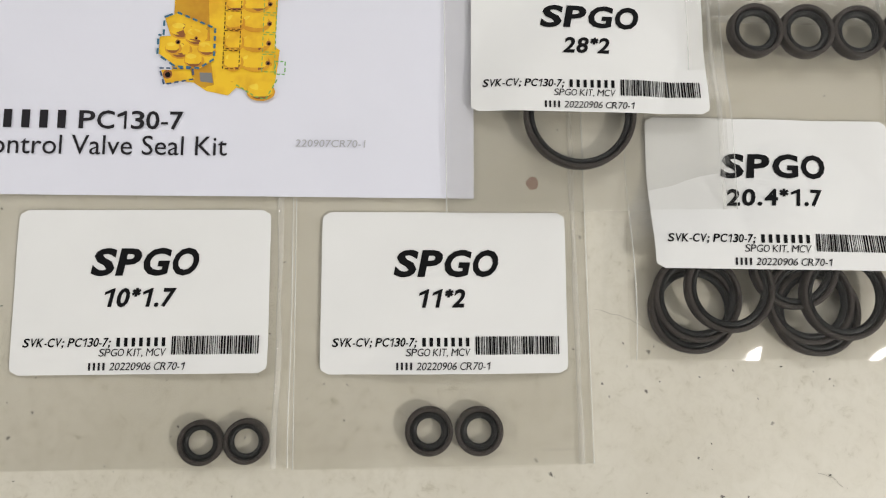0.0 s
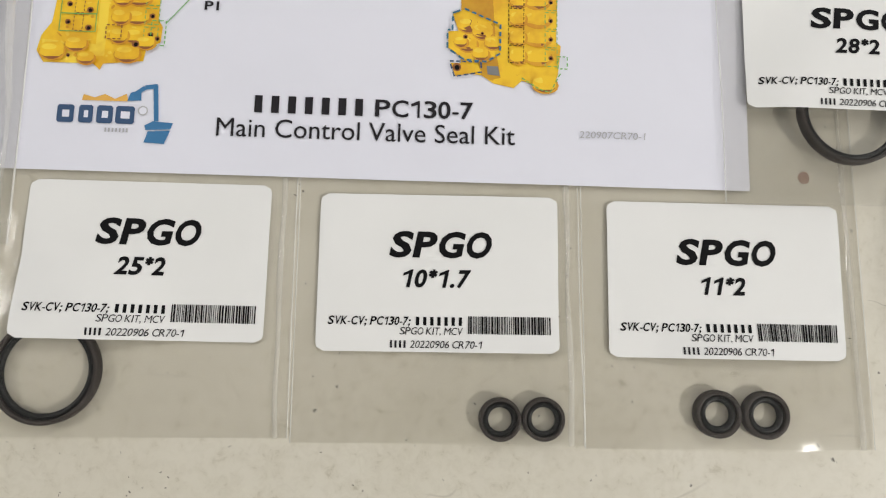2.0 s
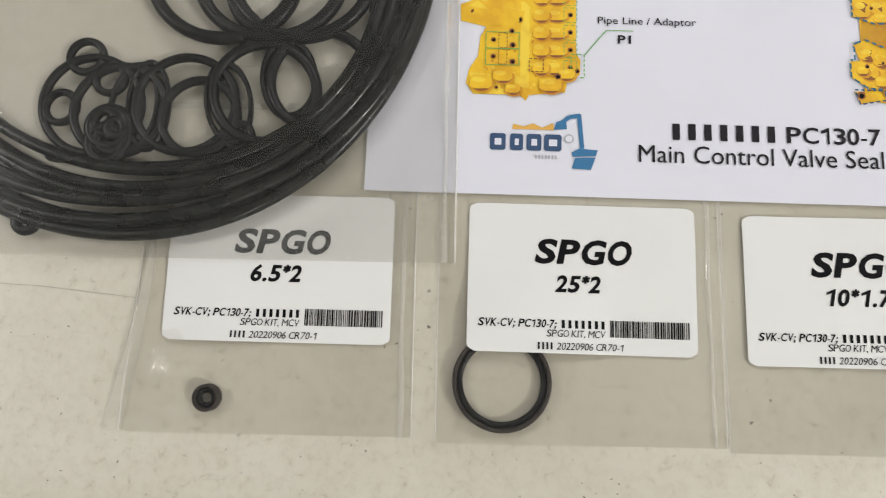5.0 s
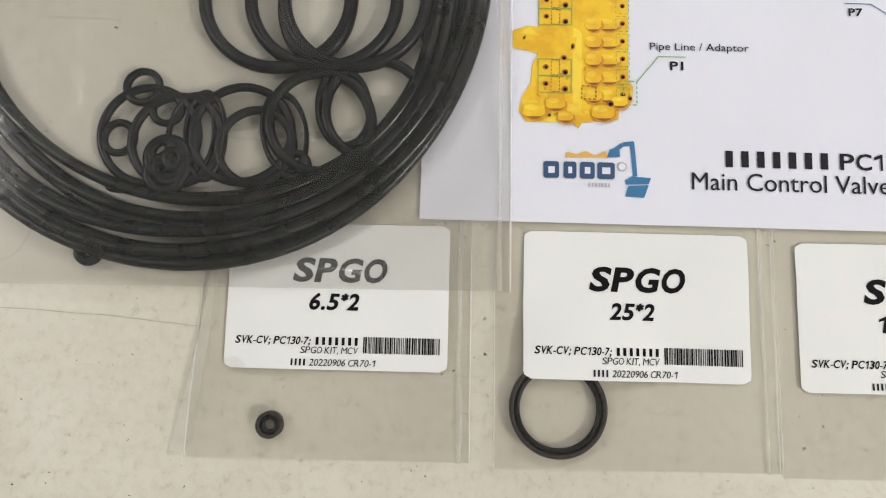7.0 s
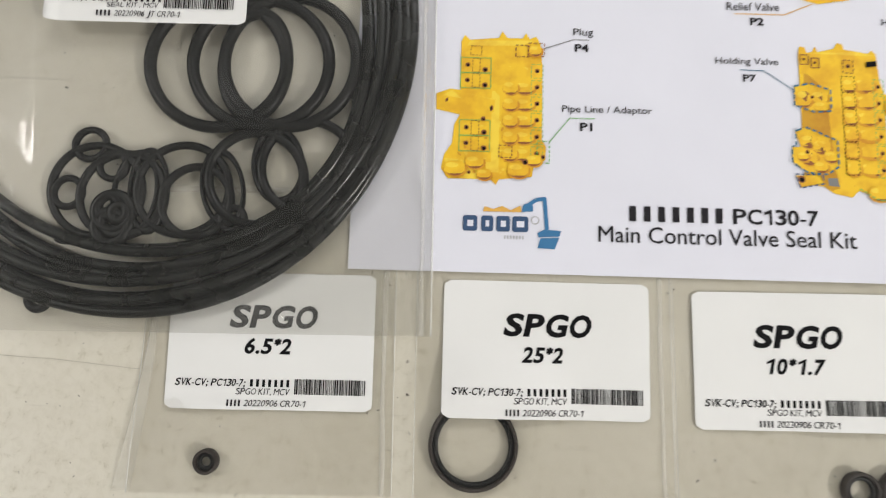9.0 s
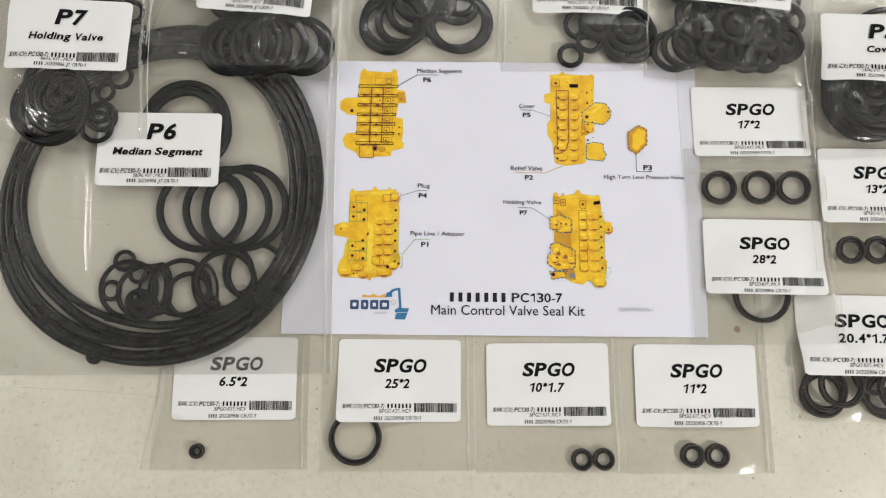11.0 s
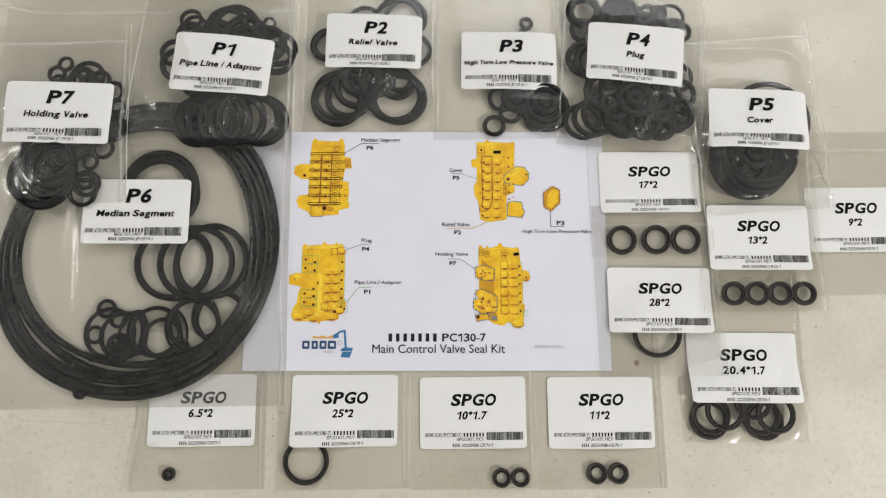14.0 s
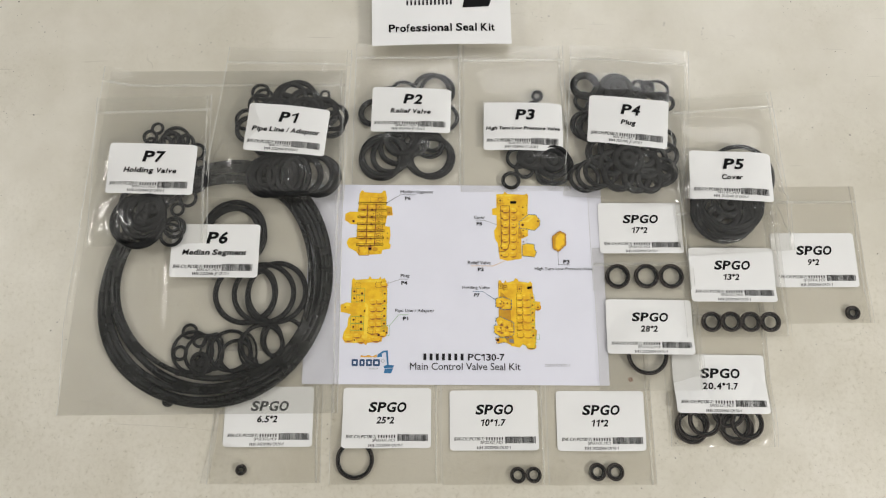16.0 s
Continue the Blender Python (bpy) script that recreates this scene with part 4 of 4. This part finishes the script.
# ---- full bags with their rings ----
HEAP_P1 = (
    (-120.4, 242.9, 25.7, 5, 0, 0),
    (-103.9, 244.4, 28.7, 5, 0, 0),
    (-90.5, 239.6, 24.3, 5, 0, 0),
    (-128.9, 242.2, 19.1, 5, 0, 0),
    (-85.1, 230.1, 22, 4, 0, 0),
    (-122.1, 238.2, 25.7, 5, 0, 0),
    (-103.7, 238.9, 25.7, 5, 0, 0),
    (-128.4, 218.7, 29.1, 5, 0, 0),
    (-102.9, 216.6, 29.1, 5, 0, 0),
    (-137.9, 246.2, 17.7, 3, 0, 0),
    (-137.7, 256.2, 14, 2.4, 0, 0),
    (-135.2, 252.2, 14.8, 2.4, 20, 0),
    (-115.2, 250.1, 27.3, 4, 0, 0),
    (-109.7, 250.8, 29.5, 4, 15, 0),
    (-109.8, 253.2, 26.6, 3, 25, 180),
    (-89.9, 253.9, 8.1, 1.8, 10, 0),
    (-83.4, 236, 22.8, 3.4, 0, 0),
    (-146.8, 234.4, 17.6, 3, 0, 0),
    (-144.1, 226.6, 21.9, 3.6, 0, 0),
    (-129, 230.4, 29.2, 4, 0, 0),
    (-99.7, 230.2, 29.3, 4, 0, 0),
    (-114.2, 226.4, 32.9, 4, 0, 0),
    (-129.5, 190.2, 32, 5, 0, 0),
    (-131.5, 191, 12.5, 5.5, 0, 0),
    (-131.5, 191, 22.5, 5.5, 0, 0),
    (-126, 191.5, 33, 5, 0, 0),
    (-121.5, 190.4, 33, 5, 20, 90),
    (-116, 191.5, 33.1, 5, 30, 88),
    (-110.5, 190.8, 33.1, 5, 35, 92),
    (-103.5, 191.2, 32, 4.8, 22, 88),
    (-96.5, 191.5, 33.1, 4.8, 0, 0),
    (-92.6, 190.6, 33.1, 4.8, 0, 0),
)
HEAP_P2 = (
    (-23.9, 218.2, 22.2, 4, 0, 0),
    (-11.2, 258.1, 30.9, 3.4, 0, 0),
    (-7.1, 258.9, 27.9, 3.2, 0, 0),
    (-32.3, 257.4, 21.1, 2.6, 0, 0),
    (-42.8, 251.4, 23.3, 3, 0, 0),
    (-54.6, 241.4, 22.4, 4.4, 0, 0),
    (-2.3, 237.9, 23.2, 3, 0, 0),
    (-35.1, 237.3, 29.8, 4, 0, 0),
    (-20.2, 237.2, 29.9, 4, 0, 0),
    (-36, 214.5, 30, 4.2, 0, 0),
    (-33.5, 219, 26, 5, 0, 0),
    (-41.5, 208, 30, 4.2, 0, 0),
    (-12.8, 216.5, 23, 3.4, 0, 0),
    (-11, 218.5, 17, 3.2, 0, 0),
    (-48.6, 204.6, 32.5, 4.2, 0, 0),
    (-46.8, 207.8, 34.5, 4.2, 0, 0),
    (-11.2, 206.2, 34.5, 4.2, 0, 0),
    (-14, 208, 36, 4.2, 0, 0),
)
HEAP_P3 = (
    (68.1, 254.7, 9.1, 2.8, 0, 0),
    (65.1, 245.4, 11.4, 2.2, 0, 0),
    (64, 206, 22, 4, 0, 0),
    (46.4, 188.4, 14, 2.8, 0, 0),
    (56.5, 197, 15, 2.8, 0, 0),
    (71.5, 191.5, 14, 2.6, 0, 0),
    (51.5, 205.5, 17.2, 2.8, 0, 0),
    (60, 205.5, 10, 5, 0, 0),
    (60, 205.5, 18.5, 4.6, 0, 0),
    (77.5, 203.5, 9.5, 5, 0, 0),
    (77.5, 203.5, 18.5, 5, 0, 0),
    (77.5, 202.5, 26.8, 4.4, 0, 0),
    (78, 199, 30, 3.2, 0, 0),
)
HEAP_P4 = (
    (113.7, 241.9, 22.4, 5, 0, 0),
    (127.8, 258.7, 15, 7, 0, 0),
    (140.5, 251.7, 18.7, 5, 0, 0),
    (151.6, 249.6, 15, 5, 0, 0),
    (103.9, 261.2, 22.5, 5.4, 0, 0),
    (125.3, 261.1, 21.1, 6, 20, 0),
    (128.1, 257.8, 24, 6, 15, 90),
    (144.1, 260.6, 12, 3, 0, 0),
    (150.5, 259.7, 11.3, 4, 0, 0),
    (157.8, 257.7, 18.8, 2.6, 25, 0),
    (163.4, 247.2, 14.2, 2.8, 0, 0),
    (159.1, 249.6, 13.5, 4, 0, 0),
    (102.9, 249.1, 16.4, 3, 0, 0),
    (103.4, 230.1, 24.5, 4, 0, 0),
    (107.4, 228.1, 24.4, 5, 0, 0),
    (159.7, 217.9, 20, 3, 0, 0),
    (127.9, 229.9, 29.7, 5, 0, 0),
    (146.4, 229.8, 26, 5, 0, 0),
    (125.1, 245.8, 33.6, 5, 0, 0),
    (147.6, 245.7, 22.4, 5, 0, 0),
    (113.7, 208.5, 25.7, 5, 0, 0),
    (123, 211, 25.8, 5, 0, 0),
    (141, 207, 25.7, 5, 0, 0),
    (150.2, 204.4, 22, 4, 0, 0),
    (160, 206, 20, 3.4, 0, 0),
    (120, 200, 22, 5, 0, 0),
    (124, 190.5, 25, 5, 0, 0),
    (137, 187.5, 22, 5, 0, 0),
    (146, 186.5, 20.5, 5, 0, 0),
    (144.5, 198, 23, 5, 0, 0),
    (99.7, 189.6, 23.5, 3.2, 0, 0),
    (105.5, 191.4, 25, 3.4, 0, 0),
    (111.5, 194, 26, 3.6, 0, 0),
    (131.5, 202.5, 13, 6, 0, 0),
    (131.5, 202.5, 24.5, 5.4, 0, 0),
    (155.5, 189.6, 17, 4, 0, 0),
    (157, 193.2, 21.5, 3, 0, 0),
    (157.5, 193, 12.5, 4.5, 0, 0),
    (156.6, 194.4, 19.4, 3, 0, 0),
)
HEAP_P5 = (
    (202, 169, 12, 5.4, 0, 0),
    (192, 161, 14, 5.4, 0, 0),
    (201, 169, 23, 5.4, 0, 0),
    (195, 163, 31, 5.2, 0, 0),
    (197.2, 166.5, 38.5, 4.4, 0, 0),
    (197.1, 163.9, 43, 3.6, 0, 0),
    (196.3, 163.2, 40.8, 3.6, 0, 0),
    (213.9, 190, 49.5, 3.2, 0, 0),
    (197.3, 162.4, 46.6, 3.4, 0, 0),
    (199, 165, 47.4, 3.4, 0, 0),
    (197.8, 168, 47.5, 3.4, 0, 0),
    (201, 170.3, 47.5, 3.4, 0, 0),
    (202.6, 172.5, 46.9, 3.4, 0, 0),
    (198.6, 161.3, 43, 3.4, 0, 0),
    (201.1, 164.3, 44.5, 3.4, 0, 0),
    (203.4, 168.8, 46.8, 3.4, 0, 0),
)
HEAP_P6 = (
    (-152.5, 151.5, 46.7, 3.8, 0, 0),
    (-151.5, 148.1, 45, 3.8, 0, 0),
    (-154.7, 149, 43.4, 3.8, 0, 0),
    (-185.2, 66, 10.8, 2.2, 0, 0),
    (-176.6, 66.8, 29.8, 2.4, 0, 0),
    (-179.5, 80.8, 11.7, 2.2, 0, 0),
    (-168.8, 65.4, 27.8, 2.5, 0, 0),
    (-172.2, 74.3, 10.5, 2.2, 15, 0),
    (-160.9, 66.8, 26.5, 2.5, 62, 92),
    (-164.9, 66.2, 26.6, 2.4, 58, 84),
    (-170.8, 60.2, 13.9, 3.1, 0, 0),
    (-169.5, 57.4, 11.3, 3, 0, 0),
    (-172.3, 61.8, 9.5, 3, 0, 0),
    (-171.2, 55.7, 12.6, 3, 0, 0),
    (-168.7, 59.8, 7.9, 3.4, 0, 0),
    (-150.7, 67.3, 29.9, 2.5, 0, 0),
    (-146.6, 63.7, 23.5, 2.6, 0, 0),
    (-138.8, 67.9, 25.1, 2.5, 58, 100),
    (-135.4, 58.5, 9.3, 2.4, 0, 0),
    (-122.6, 75, 23.9, 2.5, 47, 96),
    (-128.9, 70.9, 31.4, 3.1, 0, 0),
    (-113.8, 74.8, 30.7, 3, 0, 0),
    (-142.4, 106.8, 45.2, 3.8, 0, 0),
    (-129.2, 106.9, 45.1, 3.8, 0, 0),
    (-120.2, 107.4, 44.6, 3.8, 0, 0),
    (-130.8, 106.2, 37, 3.8, 52, 88),
    (-96.5, 97.1, 10.4, 2.2, 0, 0),
    (-183.2, 52.1, 9.4, 2.4, 68, 4),
    (-190.8, 34.0, 8.1, 2.8, 0, 0),
)
HEAP_P7 = (
    (-200.6, 218, 16.3, 4, 0, 0),
    (-211.6, 228.1, 9.8, 2.2, 0, 0),
    (-216.3, 221.6, 11.4, 2.4, 0, 0),
    (-215.1, 216.8, 9.8, 2.2, 0, 0),
    (-197.8, 219.3, 21.2, 2.8, 0, 0),
    (-204.6, 217.2, 11, 3.4, 0, 0),
    (-195.6, 216.7, 11, 3.4, 0, 0),
    (-189.9, 217.5, 13, 2.8, 0, 0),
    (-182, 210.1, 13.8, 2.6, 0, 0),
    (-179, 201.1, 9.7, 2.2, 0, 0),
    (-180.4, 187.1, 16.9, 3.4, 0, 0),
    (-185.5, 175, 13.6, 2.4, 0, 0),
    (-206.3, 199.2, 24.3, 3, 0, 0),
    (-192.5, 166.8, 10.4, 2.2, 0, 0),
    (-193.4, 153.6, 16.6, 2.6, 0, 0),
    (-195.4, 148.3, 17.4, 2.4, 0, 0),
    (-194.4, 155.3, 11.1, 2.4, 0, 0),
    (-207.5, 167.5, 11, 5.4, 0, 0),
    (-216.5, 159.5, 12, 5.4, 0, 0),
    (-210.5, 165.5, 21.5, 5.4, 0, 0),
    (-213.6, 164.5, 29, 5, 0, 0),
    (-221, 166, 22, 4.5, 0, 0),
    (-222, 172.5, 24, 4, 0, 0),
    (-215.5, 160.5, 33.4, 4.4, 0, 0),
    (-218, 156.4, 37, 4.2, 0, 0),
    (-219.8, 158.6, 39, 4.2, 0, 0),
)
# big hoops: place between the innermost and the outermost, bundle, layer
HOOPS = (
    (0.00, 0, 0), (0.05, 0, 1),
    (0.25, 1, 0), (0.30, 1, 1), (0.34, 1, 0),
    (0.52, 2, 1), (0.57, 2, 2),
    (0.74, 3, 0), (0.79, 3, 1), (0.83, 3, 2),
    (0.96, 4, 0), (1.00, 4, 1),
)

FULL_BAGS = (
    # title, line, label words, middle x, y, width, height, turn, base, peak, dome middle, label middle, sides and turn, heap, creases
    ("P1", "Pipe Line / Adaptor", "swollen clear zip bag full of thick black rings", -118.5, 232.6, 92, 116, -2.0, 6.0, 9.0, (0, -12), (-115.7, 224.2, 58.5, 36.0, -5.6), HEAP_P1,
     ((8, -38, 70, 12, 2.8), (-34, -46, 25, 12, 2.6), (38, -5, 80, 14, 2.2), (20, -46, 120, 10, 2.2), (-40, -30, 70, 14, 2.2), (40, 12, 110, 10, 2.0))),
    ("P2", "Relief Valve", "clear zip bag with large black rings, creased film", -28.0, 242.0, 82, 112, -0.8, 1.0, 6.0, (0, -8), (-26.2, 242.0, 58.5, 34.8, -2.2), HEAP_P2,
     ((4, -36, 68, 9, 2.6), (10, -38, 100, 8, 2.2), (-2, -44, 85, 7, 1.4))),
    ("P3", "High Turn Low Pressure Valve", "flat clear zip bag with a dark heap of rings", 49.5, 238.0, 80, 115, 0.4, 1.2, 4.5, (6, -14), (56.5, 229.0, 58.5, 37.2, -1.5), HEAP_P3, ()),
    ("P4", "Plug", "swollen clear zip bag packed with black rings", 134.0, 232.6, 89, 120, -5.0, 2.0, 10.5, (0, -6), (132.2, 229.7, 58, 37.0, -6.2), HEAP_P4,
     ((6, -42, 65, 11, 3.0), (30, -35, 120, 16, 2.4), (38, -28, 20, 6, 2.0), (44, 20, 95, 18, 1.4))),
    ("P5", "Cover", "puffed clear zip bag with a stack of black rings", 206.0, 193.0, 78, 120, 3.0, 2.6, 8.5, (-3, -12), (204.3, 188.3, 59.5, 36.5, -3.0), HEAP_P5,
     ((26, -34, 110, 15, 3.4), (18, -40, 75, 13, 2.6), (33, -20, 130, 14, 2.6), (-34, -42, 60, 9, 2.4), (30, -46, 150, 10, 2.2))),
    ("P7", "Holding Valve", "clear zip bag of small black rings lying on the large bag", -214.0, 197.4, 84, 112, 1.6, 6.6, 4.6, (0, -8), (-212.2, 196.3, 62.3, 37.6, -1.8), HEAP_P7, ()),
)


def local(x, y, cx, cy, turn):
    c, s2 = math.cos(radians(turn)), math.sin(radians(turn))
    return (c * (x - cx) + s2 * (y - cy), -s2 * (x - cx) + c * (y - cy))


for title, line, words, cx, cy, wide, tall, turn, base, peak, mid, lab, heap, creases in FULL_BAGS:
    zs = stacked(heap, base + 0.3, 0.5, base + peak * 0.86)
    lx, ly = local(lab[0], lab[1], cx, cy, turn)
    for n, (x, y, od, cord, *_) in enumerate(heap):
        # rings that reach under the label stay below it
        for a in range(0, 360, 12):
            px, py = local(x + od / 2 * math.cos(radians(a)), y + od / 2 * math.sin(radians(a)), cx, cy, turn)
            if abs(px - lx) < lab[2] / 2 + 4 and abs(py - ly) < lab[3] / 2 + 4:
                u, v = (px - mid[0]) / (wide / 2), (py - mid[1]) / (tall / 2)
                roof = base + peak * max(0.0, 1 - abs(u) ** 5) * max(0.0, 1 - abs(v) ** 4.5) - 0.7
                zs[n] = max(base + 0.2 + cord / 2, min(zs[n], roof - cord / 2))
    covers = [(*local(x, y, cx, cy, turn), od / 2, z + cord / 2 + 0.35 - base) for (x, y, od, cord, *_), z in zip(heap, zs)]
    zip_bag("zip_bag", words, cx, cy, wide, tall, turn, base,
            puffed_height(wide, tall, peak, cx, mid, creases, 0.9 if peak > 5 else 0.22, (lx, ly, lab[2] / 2, lab[3] / 2, radians(lab[4] - turn)), covers), M_FILM_THICK,
            (lx, ly, lab[2], lab[3], lab[4] - turn), title, line, LARGE, "SEAL KIT , MCV", "large labelled bags on the bench", 9.0 if title == "P1" else 0.0)
    for (x, y, od, cord, tilt, toward), z in zip(heap, zs):
        o_ring(x, y, z, od, cord, tilt, toward, "black rubber o-ring heaped in a clear bag", "rings of bag " + title)

# the big bag: hoops round a loose handful of rings
HOOP_CORD = 3.3
loose_z = stacked(HEAP_P6, 1.3, 0.42, 5.5)
hoop_z = [1.3 + HOOP_CORD / 2 + 0.85 * layer for *_, layer in HOOPS]
HOOP_MID = (-161.5, 117.0)


def hoop_radius(k, a):
    """Radius in the direction a, from the innermost hoop (k = 0) to the outermost (k = 1)."""
    inner = 68.9 - 1.2 * math.cos(a) + 1.1 * math.sin(a) - 1.5 * math.cos(2 * a) + 0.2 * math.sin(2 * a) - 1.4 * math.cos(3 * a) - 0.9 * math.sin(3 * a)
    outer = 83.1 - 0.4 * math.cos(a) - 1.1 * math.sin(a) - 3.5 * math.cos(2 * a) + 3.7 * math.sin(2 * a) + 0.2 * math.cos(3 * a) - 0.8 * math.sin(3 * a)
    return inner + (outer - inner) * k


BIG = (-165.0, 151.0)
HOOP_TOP = max(hoop_z) + HOOP_CORD / 2 + 0.9 - 1.2
big_loose = [(x - BIG[0], y - BIG[1], od / 2, z + cord / 2 + 0.4 - 1.2) for (x, y, od, cord, *_), z in zip(HEAP_P6, loose_z)]


def rubber_hoop(place, z, bundle, seed):
    """A slack hoop: a cord that wanders a little in and out, up and down."""
    waves = [(n, k.uniform(0, math.tau), k.uniform(0.5, 1.0) * a) for k, sizes in ((random.Random(bundle), ((2, 0.7), (3, 1.0), (5, 0.5))), (random.Random(70 + seed), ((3, 0.7), (4, 0.5)))) for n, a in sizes]
    bm = bmesh.new()
    prev = first = None
    for i in range(180):
        a = math.tau * i / 180
        wander = sum(q * math.cos(n * a + p) for n, p, q in waves)
        round_r = hoop_radius(place, a)
        dip = 0.3 * math.cos(2 * a + waves[0][1])
        ring = []
        for j in range(12):
            b = math.tau * j / 12
            out = wander + HOOP_CORD / 2 * math.cos(b)
            ring.append(bm.verts.new(((round_r + out) * math.cos(a) * MM, (round_r + out) * math.sin(a) * MM, (dip + HOOP_CORD / 2 * math.sin(b)) * MM)))
        if prev:
            for j in range(12):
                bm.faces.new((prev[j], ring[j], ring[(j + 1) % 12], prev[(j + 1) % 12])).smooth = True
        first, prev = first or ring, ring
    for j in range(12):
        bm.faces.new((prev[j], first[j], first[(j + 1) % 12], prev[(j + 1) % 12])).smooth = True
    ob = new("rubber_hoop", mesh_of(bm, "rubber_hoop", M_HOOP))
    ob.matrix_world = pose(HOOP_MID[0] * MM, HOOP_MID[1] * MM, z * MM)
    return tagged(ob, "large thin black rubber hoop in the big bag", "o-ring", "hoops of the big bag")


def big_height(x, y):
    rim = min(1.0, max(0.0, (89 - abs(x)) / 8)) * min(1.0, max(0.0, (126 - abs(y)) / 9))
    z = 0.15 + 0.5 * rim * (1 + 0.8 * noise.noise(Vector((x / 30, y / 30, 4.0))))
    hx, hy = x + BIG[0] - HOOP_MID[0], y + BIG[1] - HOOP_MID[1]
    far, way = math.hypot(hx, hy), math.atan2(hy, hx)
    r0, r1 = hoop_radius(0.0, way), hoop_radius(1.0, way)
    d = max(0.0, r0 - far, far - r1)
    if d < 60:
        z = max(z, HOOP_TOP * math.exp(-(max(0.0, d - 4.0) / (22 if far < r0 else 12)) ** 2) * min(1.0, rim * 2))
    # drawn taut across the hoops
    within = 1 - math.hypot((x - 3.0) / 68, (y + 33) / 70)
    if within > 0:
        z = max(z, (4.6 + 0.7 * noise.noise(Vector((x / 34, y / 40, 8.0)))) * min(1.0, within * 3.2 + 0.75))
    for bx, by, br, top in big_loose:
        d = math.hypot(x - bx, y - by) - br
        if d < 26:
            z = max(z, top * math.exp(-(max(0.0, d) / 12) ** 2))
    flat = max(abs(x - 0.6) - 31, abs(y + 13.9) - 20)
    if flat < 8:
        k = min(1.0, max(0.0, flat / 8))
        z = k * z + (1 - k) * 5.0
    # a soft fold runs up the film
    p, q = (x + 27.5) * 0.056 + (y + 49.0) * 0.998, (x + 27.5) * 0.998 + (y + 49.0) * 0.056
    z += 1.1 * math.exp(-(q / 1.5) ** 2) * math.exp(-(p / 25.0) ** 4)
    # its long side curls up from the bench
    return z + 8.5 * math.exp(-((x + 89) / 13) ** 2) * min(1.0, max(0.0, (y + 118) / 50))


zip_bag("zip_bag", "large clear zip bag holding big hoops and loose rings", *BIG, 178, 252, 0.0, 1.2, big_height, M_FILM_BIG,
        (0.6, -13.9, 62.0, 38.2, -0.8), "P6", "Median Segment", LARGE, "SEAL KIT , MCV", "large labelled bags on the bench", 12.0)
for n, ((k, bundle, _), z) in enumerate(zip(HOOPS, hoop_z)):
    rubber_hoop(k, z, bundle, n)
for (x, y, od, cord, tilt, toward), z in zip(HEAP_P6, loose_z):
    o_ring(x, y, z, od, cord, tilt, toward, "loose black rubber o-ring inside the big bag", "rings of the big bag")

# ---- the header card ----
card = thing("header_card", pose(-0.0035, 0.3250, 0.0125, 3.0, 0, 0.7), "white card with black lettering resting on bag mouths", "card")
bm = thin_slab(-0.0525, 0.0525, -0.032, 0.040, 40, 14, lambda x, y: 0.0012 * math.cos(x * 32) - 0.001, 0.0006)
part("card_stock", bm, M_CARD, card)


def on_card(x, y):
    return (x * MM, y * MM, 0.0002 + 0.0012 * math.cos(x * MM * 32) - 0.001 + 0.0001)


print_part("motto_print", grotesque("Professional Seal Kit", -40, 40, -21.8, -15.6, on_card, 0.028), M_INK, card)
print_part("address_band", rects(name_bars(-27, 9, -0.5, 3.5, 12), on_card), M_DARK_INK, card)
bm = bmesh.new()
for q in (((16, -3), (36, -2), (42, 14), (20, 14)), ((36, 14), (42, 14), (42, 30), (37, 30))):
    bm.faces.new([bm.verts.new(on_card(*p)) for p in q])
part("bucket_mark", bm, M_INK, card, "solid black bucket shape")
